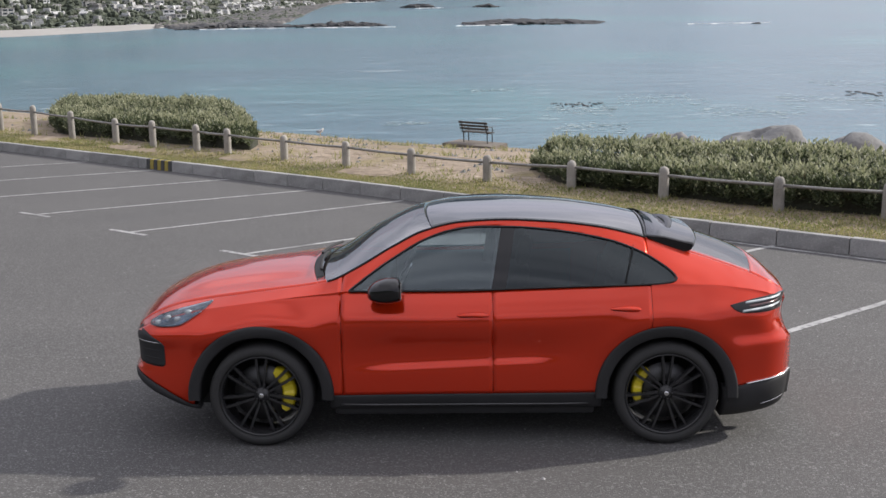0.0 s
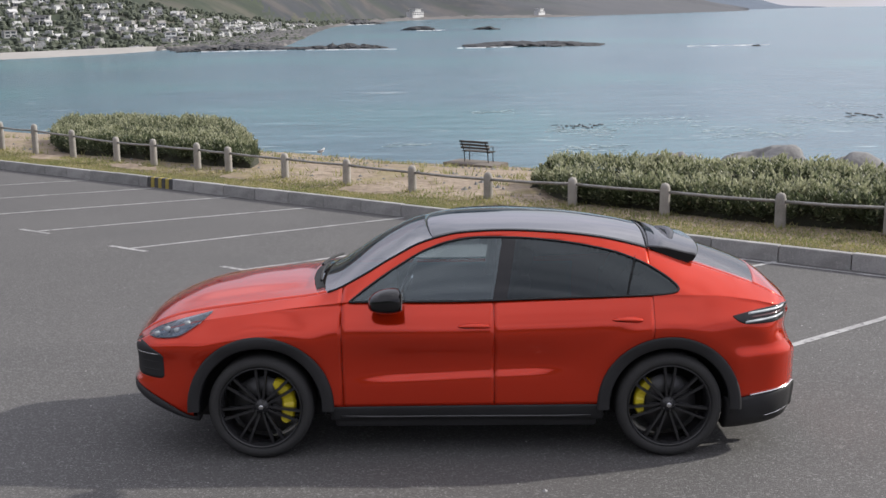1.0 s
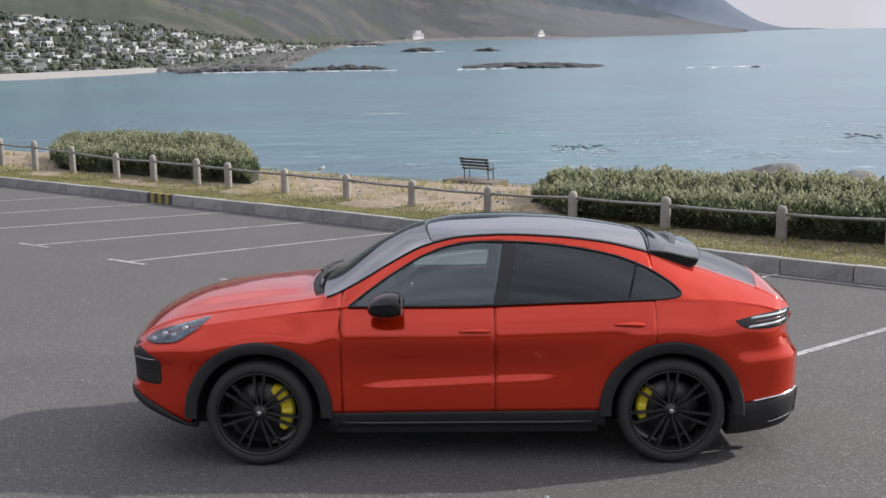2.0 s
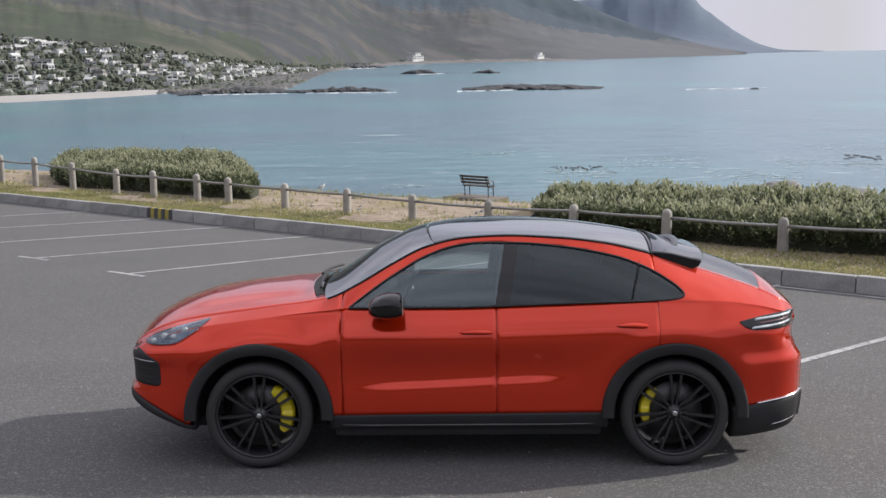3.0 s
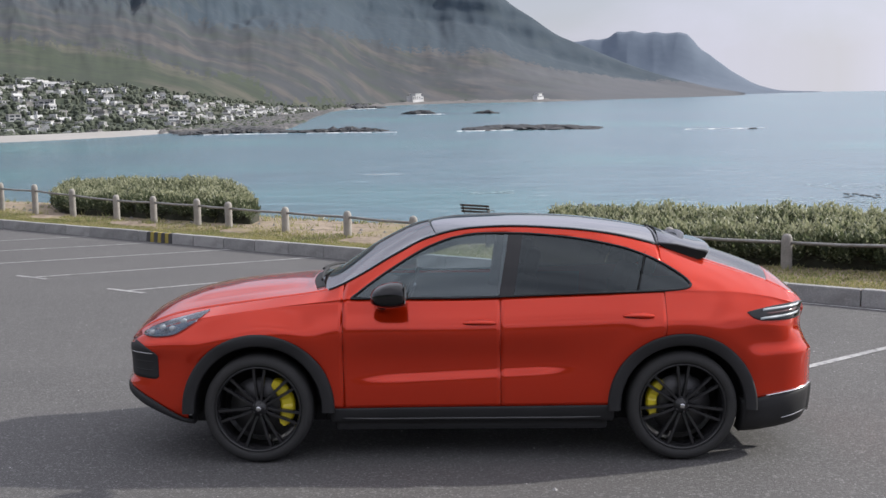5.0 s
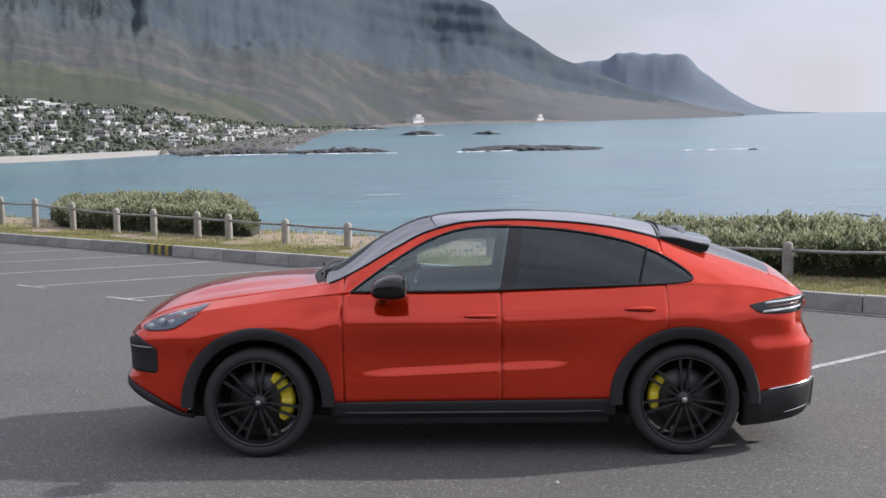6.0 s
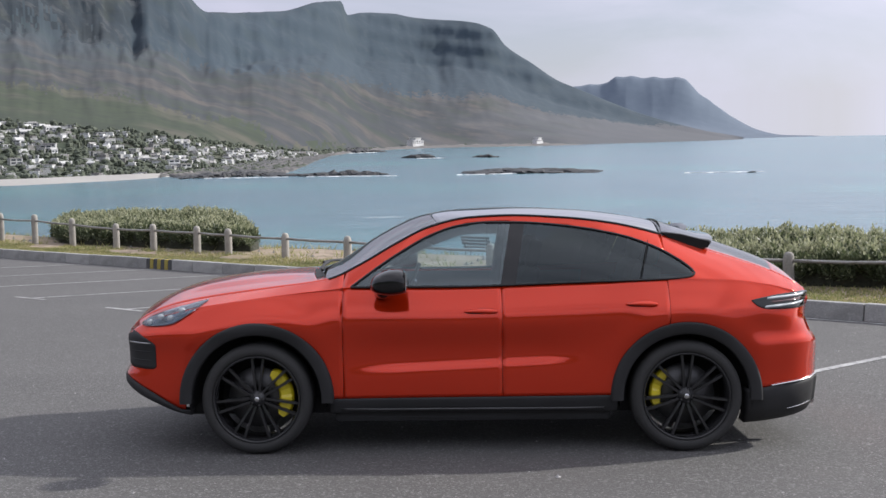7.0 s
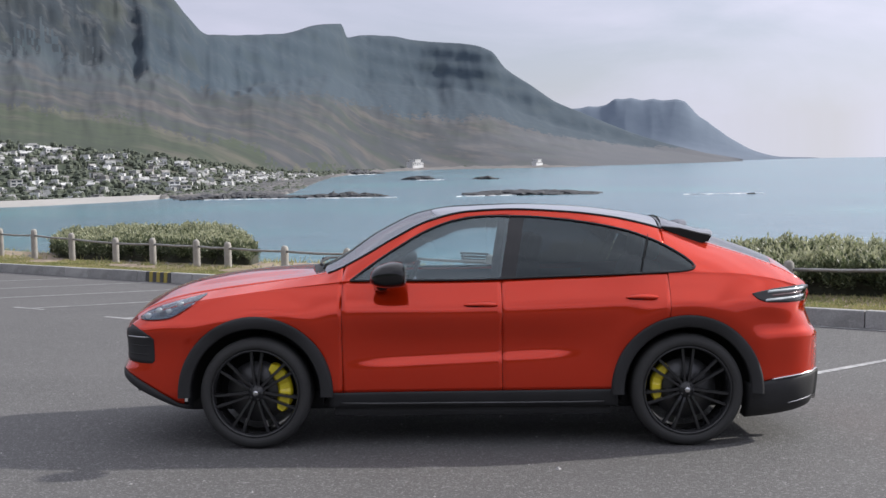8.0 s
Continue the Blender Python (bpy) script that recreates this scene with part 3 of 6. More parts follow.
def fence():
    tops = []
    for s, rise, tall in POSTS:
        bm = bmesh.new()
        r = 0.082
        lathe(bm, [(0.0, -0.3), (r * 1.04, -0.3), (r * 1.02, 0.1), (r, tall - 0.16), (r * 0.98, tall - 0.09), (r * 0.86, tall - 0.045), (r * 0.6, tall - 0.015), (0.0, tall)], 16, "z")
        for v in bm.verts:
            v.co.x += 0.004 * noise.noise(v.co * 9 + Vector((s, 0, 0)))
            v.co.y += 0.004 * noise.noise(v.co * 9 + Vector((0, s, 0)))
        x, y = at(s, POST_N)
        z = verge(s, POST_N) + rise
        post = thing("fence_post", "rounded concrete fence post set in dry grass", "post",
                     Matrix.Translation((x, y, z)) @ Matrix.Rotation(random.uniform(-0.02, 0.02), 4, "X") @ Matrix.Rotation(random.uniform(0, 3), 4, "Z"), "fence posts")
        part("shaft", finish(bm), POST, post)
        tops.append(Vector((x, y, z + 0.76 * tall)))
    for a, b in zip(tops, tops[1:]):
        bm = bmesh.new()
        mid = (a + b) / 2 - Vector((0, 0, 0.012))
        tube(bm, [a, a.lerp(mid, 0.6), mid, b.lerp(mid, 0.6), b], 0.026, 8)
        tagged(new("fence_rail", mesh_of("fence_rail", finish(bm), RAIL)), "thin weathered metal pipe rail between fence posts", "rail", "fence rails")


def grass_strip():
    rng = random.Random(4)
    verts, faces = [], []
    for k in range(60000):
        s = rng.uniform(-19, 14)
        n = 0.17 + abs(rng.gauss(0, 0.75))
        near_post = min(abs(s - p) for p in POST_S)
        if n > 2.6:
            continue
        bare = noise.noise(Vector((s * 0.5, n * 0.9, 3)))
        if n > 1.0 + 0.4 * bare and bare < (-0.05 if s < -7 else -0.25 if s < 2 else -9) and not (near_post < 0.25 and abs(n - POST_N) < 0.3):
            continue
        x, y = at(s, n)
        z = verge(s, n)
        h = rng.uniform(0.015, 0.045) * (2.0 if near_post < 0.22 and abs(n - POST_N) < 0.25 else 1.0)
        a = rng.uniform(0, math.tau)
        w = 0.012
        lean = Vector((rng.gauss(0, 0.5), rng.gauss(0, 0.5))) * h
        i = len(verts)
        verts += [(x - w * math.cos(a), y - w * math.sin(a), z - 0.01), (x + w * math.cos(a), y + w * math.sin(a), z - 0.01), (x + lean.x, y + lean.y, z + h)]
        faces.append((i, i + 1, i + 2))
    tagged(new("grass", raw("grass", verts, faces, GRASS)), "short dry yellow green grass behind the kerb", "grass", kind="stuff")


def hedge(label, s0, s1, n0, n1, height, seed, sprigs, slant):
    """A clipped coastal hedge: a closed core, coloured dark as its shaded inside, in a shell of leafy upright shoots.
    """
    rng = random.Random(seed)
    holder = thing("hedge", label, "hedge", Matrix.Translation((*at((s0 + s1) / 2, (n0 + n1) / 2), verge((s0 + s1) / 2, n0))), "hedges")
    inverse = holder.matrix_world.inverted()

    def surface(u, v):
        """u along, v over the section from the front foot to the back foot."""
        end = min(1, min(u, 1 - u) * (s1 - s0) / 0.7) ** 0.5
        a = math.pi * v
        ny = -math.cos(a)
        nz = math.sin(a)
        py = math.copysign(abs(ny) ** 0.55, ny)
        pz = nz ** 0.45
        s = s0 + (s1 - s0) * u
        lump = 1 + 0.15 * noise.noise(Vector((s * 0.75, v * 2.5, seed))) + 0.13 * noise.noise(Vector((s * 2.3, v * 6, seed)))
        n = (n0 + n1) / 2 + py * (n1 - n0) / 2 * end * (0.6 + 0.4 * lump)
        x, y = at(s - slant * (n - n0), n)
        foot_z = verge(s, n0) * pz + (verge(s - slant * (n - n0), n) - 0.03) * (1 - pz)
        return Vector((x, y, foot_z + height(s) * pz * lump * (0.35 + 0.65 * end))), Vector((ACROSS.x * ny, ACROSS.y * ny, max(nz, 0.05))).normalized()
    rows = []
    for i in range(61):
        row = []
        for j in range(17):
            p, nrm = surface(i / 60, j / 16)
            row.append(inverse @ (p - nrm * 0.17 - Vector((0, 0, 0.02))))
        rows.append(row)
    ob = new("shaded_twig_core", sheet("shaded_twig_core", rows, SHADED_TWIG))
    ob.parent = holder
    darker, paler = ([], []), ([], [])
    for k in range(sprigs):
        v = rng.uniform(0.02, 0.82)
        u = rng.random()
        p, nrm = surface(u, v)
        thin = noise.noise(p * 3.4 + Vector((seed, 0, 0)))
        if (thin < -0.10 and rng.random() < 0.75) or (v < 0.14 and rng.random() < 0.4):
            continue
        axis = (nrm * 0.42 + Vector((rng.gauss(0, 0.28), rng.gauss(0, 0.28), 0.85))).normalized()
        one = axis.cross(Vector((rng.gauss(0, 1), rng.gauss(0, 1), 0.2))).normalized()
        two = axis.cross(one)
        tall = rng.uniform(0.11, 0.23) * (1 + 0.7 * thin)
        foot_p = p - nrm * rng.uniform(0.06, 0.16) - Vector((0, 0, 0.03))
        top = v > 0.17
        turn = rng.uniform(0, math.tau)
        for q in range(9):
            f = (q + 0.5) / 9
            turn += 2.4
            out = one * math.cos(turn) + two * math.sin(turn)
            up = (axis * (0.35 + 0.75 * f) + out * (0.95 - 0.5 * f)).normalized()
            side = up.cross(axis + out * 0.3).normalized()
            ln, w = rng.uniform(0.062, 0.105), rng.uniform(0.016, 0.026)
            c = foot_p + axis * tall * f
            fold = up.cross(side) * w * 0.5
            # Paler leaves on tips and top: part leaf tone, part painted sunlight.
            verts, faces = paler if rng.random() < ((0.05 + 0.9 * f) * (0.8 + 0.9 * thin) * (1 if v > 0.27 else 0.35) if top else 0.10) else darker
            i = len(verts)
            verts += [inverse @ c, inverse @ (c + up * ln * 0.5 + side * w + fold), inverse @ (c + up * ln), inverse @ (c + up * ln * 0.5 - side * w + fold)]
            faces += [(i, i + 1, i + 2), (i, i + 2, i + 3)]
    for name, material, (verts, faces) in (("foliage", LEAF, darker), ("young_leaves", LEAF_PALE, paler)):
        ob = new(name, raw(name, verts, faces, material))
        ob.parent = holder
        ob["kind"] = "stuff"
    return holder


def boulders():
    spots = ((14.9, 46, -4.6, (3.3, 2.0, 2.6), 1), (19.2, 46, -4.5, (3.4, 1.8, 2.4), 2), (22.5, 45, -4.4, (2.6, 1.6, 2.2), 3), (10.9, 44, -3.2, (0.9, 0.8, 0.9), 4), (9.9, 44.5, -3.3, (0.8, 0.7, 0.85), 5), (11.9, 44, -3.3, (0.8, 0.7, 0.9), 6))
    for azimuth, r, z, size, seed in spots:
        bm = bmesh.new()
        bmesh.ops.create_icosphere(bm, subdivisions=5, radius=1)
        for v in bm.verts:
            c = v.co.copy()
            d = 1 + 0.30 * noise.noise(c * 1.1 + Vector((seed * 5, 0, 0))) + 0.10 * noise.noise(c * 2.6 + Vector((seed, 2, 0))) + 0.03 * noise.noise(c * 9 + Vector((seed, 2, 0)))
            crack = abs(noise.noise(c * 0.9 + Vector((0, seed * 3, 5))))
            d -= 0.16 * max(0, 1 - crack / 0.05)
            v.co = Vector((c.x * size[0], c.y * size[1], c.z * size[2])) * d / 1.3
        ob = new("boulder", mesh_of("boulder", finish(bm), BOULDER))
        ob.matrix_world = Matrix.Translation(polar(azimuth, r, z)) @ Matrix.Rotation(0.15 * seed - 0.3, 4, "Z")
        tagged(ob, "pale weathered granite boulder with cracks behind the hedge" if seed < 4 else "small dark granite rock on the bluff edge", "boulder", "boulders")


SLAB = mat("brown_concrete", (0.20, 0.175, 0.15), 0.9, second=(0.12, 0.105, 0.09), scale=3, fine=30, bump=0.004)


def bench():
    s, n = -9.05, 13.95
    x, y = at(s, n)
    base = verge(s, n) - 0.02
    turn = Matrix.Rotation(-0.60, 4, "Z")
    slab = bmesh.new()
    box(slab, -0.95, 0.95, -0.5, 0.5, -0.25, 0.17, 0.015)
    ob = new("concrete_slab", mesh_of("concrete_slab", slab, SLAB))
    ob.matrix_world = Matrix.Translation((x, y, base)) @ turn
    tagged(ob, "low concrete plinth under a bench on sand", "slab")
    holder = thing("park_bench", "dark weathered slatted park bench facing the sea", "bench", Matrix.Translation((x, y, base + 0.17)) @ turn @ Matrix.Scale(0.82, 4))
    for k in range(3):
        bm = bmesh.new()
        box(bm, -0.68, 0.68, 0.02 + 0.14 * k, 0.13 + 0.14 * k, 0.40, 0.435, 0.006)
        part("seat_slat", bm, BENCH_WOOD, holder)
    for k in range(3):
        bm = bmesh.new()
        z = 0.52 + 0.125 * k
        box(bm, -0.68, 0.68, -0.05 - 0.045 * k, -0.02 - 0.045 * k, z, z + 0.085, 0.006)
        part("back_slat", bm, BENCH_WOOD, holder)
    for sx in (-0.56, 0.56):
        bm = bmesh.new()
        tube(bm, [(sx, 0.06, 0), (sx, 0.03, 0.40), (sx, -0.06, 0.60), (sx, -0.16, 0.86)], 0.022, 6)
        part("back_leg", bm, BENCH_IRON, holder)
        bm = bmesh.new()
        tube(bm, [(sx, 0.42, 0), (sx, 0.40, 0.38), (sx, 0.05, 0.39)], 0.022, 6)
        part("front_leg", bm, BENCH_IRON, holder)
        bm = bmesh.new()
        tube(bm, [(sx, -0.05, 0.60), (sx, 0.2, 0.63), (sx, 0.42, 0.60), (sx, 0.42, 0.42)], 0.018, 6)
        part("armrest", bm, BENCH_IRON, holder)


def gull():
    s, n = -19.0, 16.2
    x, y = at(s, n)
    holder = thing("gull", "small white gull standing on the sandy bluff", "bird", Matrix.Translation((x, y, verge(s, 15.4) - 0.12)) @ Matrix.Rotation(0.6, 4, "Z") @ Matrix.Scale(0.7, 4))
    bm = bmesh.new()
    bmesh.ops.create_uvsphere(bm, u_segments=14, v_segments=10, radius=1)
    for v in bm.verts:
        taper = 1 - 0.35 * max(-v.co.x, 0)
        v.co = Vector((v.co.x * 0.19, v.co.y * 0.085 * taper, v.co.z * 0.085 * taper + 0.22 + v.co.x * 0.06))
    part("body", finish(bm), FEATHER, holder)
    bm = bmesh.new()
    bmesh.ops.create_uvsphere(bm, u_segments=12, v_segments=8, radius=0.052)
    bmesh.ops.translate(bm, verts=bm.verts, vec=(0.17, 0, 0.35))
    tube(bm, [(0.12, 0, 0.25), (0.16, 0, 0.34)], [0.06, 0.045], 8)
    part("head", finish(bm), FEATHER, holder)
    bm = bmesh.new()
    tube(bm, [(0.21, 0, 0.345), (0.27, 0, 0.335)], [0.014, 0.004], 6)
    part("beak", bm, BEAK, holder)
    for side in (-1, 1):
        bm = bmesh.new()
        bmesh.ops.create_uvsphere(bm, u_segments=12, v_segments=8, radius=1)
        for v in bm.verts:
            v.co = Vector((v.co.x * 0.18 - 0.05, v.co.y * 0.02 + side * 0.075, v.co.z * 0.055 + 0.24 + v.co.x * 0.05))
        part("wing", finish(bm), FEATHER_GREY, holder)
        bm = bmesh.new()
        tube(bm, [(0.0, side * 0.035, -0.01), (0.0, side * 0.035, 0.16)], 0.008, 6)
        part("leg", bm, BEAK, holder)


kerb()
markings()
fence()
grass_strip()
hedge("clipped green coastal hedge behind the fence, shorter run", -15.2, -5.35, 2.1, 6.6, lambda s: spline([(-16.1, 0.39), (-13, 0.46), (-9, 0.52), (-5.5, 0.50)], s), 3, 7000, 1.40)
hedge("long clipped green coastal hedge behind the fence", 2.75, 15.5, 1.60, 4.9, lambda s: spline([(2.2, 0.31), (3, 0.34), (6, 0.41), (9, 0.49), (15, 0.51)], s), 8, 9800, 0.75)


def bluff_litter():
    rng = random.Random(21)
    verts, faces = [], []
    for k in range(420):
        s, n = rng.uniform(-24, 12), rng.uniform(1.7, 14.5)
        x, y = at(s, n)
        z = verge(s, n)
        for b in range(rng.randrange(7, 16)):
            a, h = rng.uniform(0, math.tau), rng.uniform(0.05, 0.17)
            ox, oy = rng.gauss(0, 0.09), rng.gauss(0, 0.09)
            i = len(verts)
            verts += [(x + ox - 0.016 * math.cos(a), y + oy - 0.016 * math.sin(a), z - 0.03), (x + ox + 0.016 * math.cos(a), y + oy + 0.016 * math.sin(a), z - 0.03), (x + ox * 1.9, y + oy * 1.9, z + h)]
            faces.append((i, i + 1, i + 2))
    tagged(new("dry_tufts", raw("dry_tufts", verts, faces, GRASS)), "dry grass tufts scattered on the sandy bluff", "grass", kind="stuff")
    verts, faces = [], []
    for k in range(700):
        s, n = rng.uniform(-24, 12), rng.uniform(1.7, 14.8)
        x, y = at(s, n)
        z = verge(s, n)
        w, h = rng.uniform(0.03, 0.12), rng.uniform(0.02, 0.07)
        i = len(verts)
        for q in range(5):
            t = q * math.tau / 5
            d = w * rng.uniform(0.7, 1.2)
            verts.append((x + d * math.cos(t), y + d * math.sin(t), z - 0.02))
        verts.append((x + rng.gauss(0, 0.2) * w, y + rng.gauss(0, 0.2) * w, z + h))
        faces += [(i + q, i + (q + 1) % 5, i + 5) for q in range(5)]
    tagged(new("pebbles", raw("pebbles", verts, faces, BOULDER)), "small loose stones scattered on the sandy bluff", "stones", kind="stuff")


def grit():
    """Loose chips of stone lying on the asphalt."""
    rng = random.Random(33)
    verts, faces = [], []
    for k in range(420):
        x, y = rng.uniform(-5, 6), rng.uniform(-5, 6)
        w = rng.uniform(0.004, 0.011) * (1.8 if rng.random() < 0.06 else 1)
        z = gz(x, y)
        i = len(verts)
        for q in range(5):
            t = q * math.tau / 5
            d = w * rng.uniform(0.7, 1.3)
            verts.append((x + d * math.cos(t), y + d * math.sin(t), z - 0.001))
        verts.append((x, y, z + w * rng.uniform(0.5, 1.0)))
        faces += [(i + q, i + (q + 1) % 5, i + 5) for q in range(5)]
    tagged(new("grit", raw("grit", verts, faces, KERB)), "small pale stone chips lying on the asphalt", "grit", kind="stuff")


boulders()
grit()
bluff_litter()
bench()
gull()


# ---- far shore: rocks, town ----
def rock_group(name, label, azimuth0, azimuth1, r, width, height, seed, lumps, loose=1.0):
    rng = random.Random(seed)
    holder = thing(name, label, "sea rocks", Matrix.Translation(polar((azimuth0 + azimuth1) / 2, r, SEA)))
    inverse = holder.matrix_world.inverted()
    for k in range(lumps):
        bm = bmesh.new()
        a = azimuth0 + (azimuth1 - azimuth0) * (k + rng.random()) / lumps
        mid = 1 - abs((a - (azimuth0 + azimuth1) / 2) / ((azimuth1 - azimuth0) / 2)) ** 2
        c = inverse @ Vector(polar(a, r + rng.uniform(-width, width), SEA))
        bmesh.ops.create_icosphere(bm, subdivisions=3, radius=1)
        size = Vector((rng.uniform(0.7, 1.6) * (azimuth1 - azimuth0) / lumps * r * 0.034 * loose, rng.uniform(0.5, 1) * width * loose, height * (0.35 + 0.75 * mid) * rng.uniform(0.6, 1.1)))
        for v in bm.verts:
            d = 1 + 0.35 * noise.noise(v.co * 1.6 + Vector((k, seed, 0))) + 0.22 * noise.noise(v.co * 4.5 + Vector((k, seed, 3)))
            v.co = c + Vector((v.co.x * size.x, v.co.y * size.y, v.co.z * size.z)) * d
        part("rock", bm, SEA_ROCK, holder)


def surf(azimuth0, azimuth1, r0, r1, width, seed):
    rows = []
    for k in range(41):
        u = k / 40
        a = azimuth0 + (azimuth1 - azimuth0) * u
        w = 0.6 * width * max(0.0, noise.noise(Vector((u * 14, seed, 0))) + 0.16) * math.sin(math.pi * min(max(u, 0.02), 0.98)) ** 0.5
        mid = r0 + (r1 - r0) * u + 0.6 * width * noise.noise(Vector((u * 5, seed, 4)))
        rows.append([polar(a, mid + w * d, SEA + h) for d, h in ((-1, 0.05), (-0.4, 0.45), (0.3, 0.5), (1, 0.05))])
    tagged(new("surf", sheet("surf", rows, FOAM)), "white line of breaking surf", "surf", "surf lines", "stuff")


def foam_flecks():
    """Broken patches of foam on the water below the bluff."""
    rng = random.Random(40)
    verts, faces = [], []
    for a0, a1, r, deep, count in ((-3.6, -1.4, 247, 4, 40), (0.6, 2.8, 322, 6, 40), (4.4, 7.8, 272, 12, 90), (5.0, 8.6, 238, 8, 80), (12.0, 17.0, 268, 12, 110), (15.5, 21.5, 300, 14, 150), (17.0, 21.5, 345, 9, 80), (8.0, 12.5, 300, 14, 60)):
        for k in range(count):
            a, d = rng.uniform(a0, a1), r + rng.gauss(0, deep * 0.5)
            x, y, z = polar(a, d, SEA + 0.07)
            w, h = rng.uniform(0.2, 1.3) * (2.2 if rng.random() < 0.12 else 1), rng.uniform(0.12, 0.5)
            i = len(verts)
            verts += [(x + w * math.cos(q * math.tau / 9) * rng.uniform(0.5, 1.2), y + h * math.sin(q * math.tau / 9) * rng.uniform(0.4, 1.3), z) for q in range(9)]
            faces.append(tuple(range(i, i + 9)))
    tagged(new("foam_flecks", raw("foam_flecks", verts, faces, FLECK)), "broken patches of white foam on the sea", "foam", kind="stuff")


def far_rocks():
    rock_group("rock_island", "low dark rock island in the bay", 0.55, 6.7, 845, 13, 2.7, 2, 40, 1.9)
    rock_group("rock_spit", "low dark rocks along the beach", -13.6, -8.2, 850, 16, 3.2, 5, 34)
    rock_group("rock_spit", "low dark rocks awash in surf", -8.1, -3.6, 835, 10, 3.0, 6, 26)
    rock_group("sea_stack", "small dark rock in the bay", -2.4, -1.4, 1420, 9, 5.5, 7, 6)
    rock_group("sea_stack", "small dark rock in the bay", 1.0, 1.9, 1395, 9, 4, 8, 5)
    rock_group("sea_stack", "tiny dark rock in breaking surf", 14.3, 14.5, 800, 2, 1.2, 9, 2)
    rock_group("shore_rocks", "pale rocks at the foot of the mountain", -6.5, -3.8, 1950, 30, 7, 10, 18)
    rock_group("kelp_rocks", "line of small dark rocks awash near the bluff", 4.7, 7.4, 283, 5, 0.3, 14, 26, 0.25)
    rock_group("kelp_rocks", "small dark rocks awash near the bluff", 18.6, 20.4, 318, 6, 0.25, 15, 10, 0.3)
    foam_flecks()
    surf(0.0, 3.0, 800, 815, 4, 1)
    surf(4.2, 6.5, 820, 830, 3, 2)
    surf(-7.5, -3.0, 812, 800, 5, 3)
    surf(-12.5, -8.4, 815, 815, 3, 4)
    surf(11.2, 15.0, 795, 812, 6, 5)
    surf(-5.5, -4.0, 1850, 1900, 14, 6)
    surf(-2.0, -0.6, 1370, 1380, 6, 7)
    surf(16.5, 20.5, 175, 165, 1.3, 8)


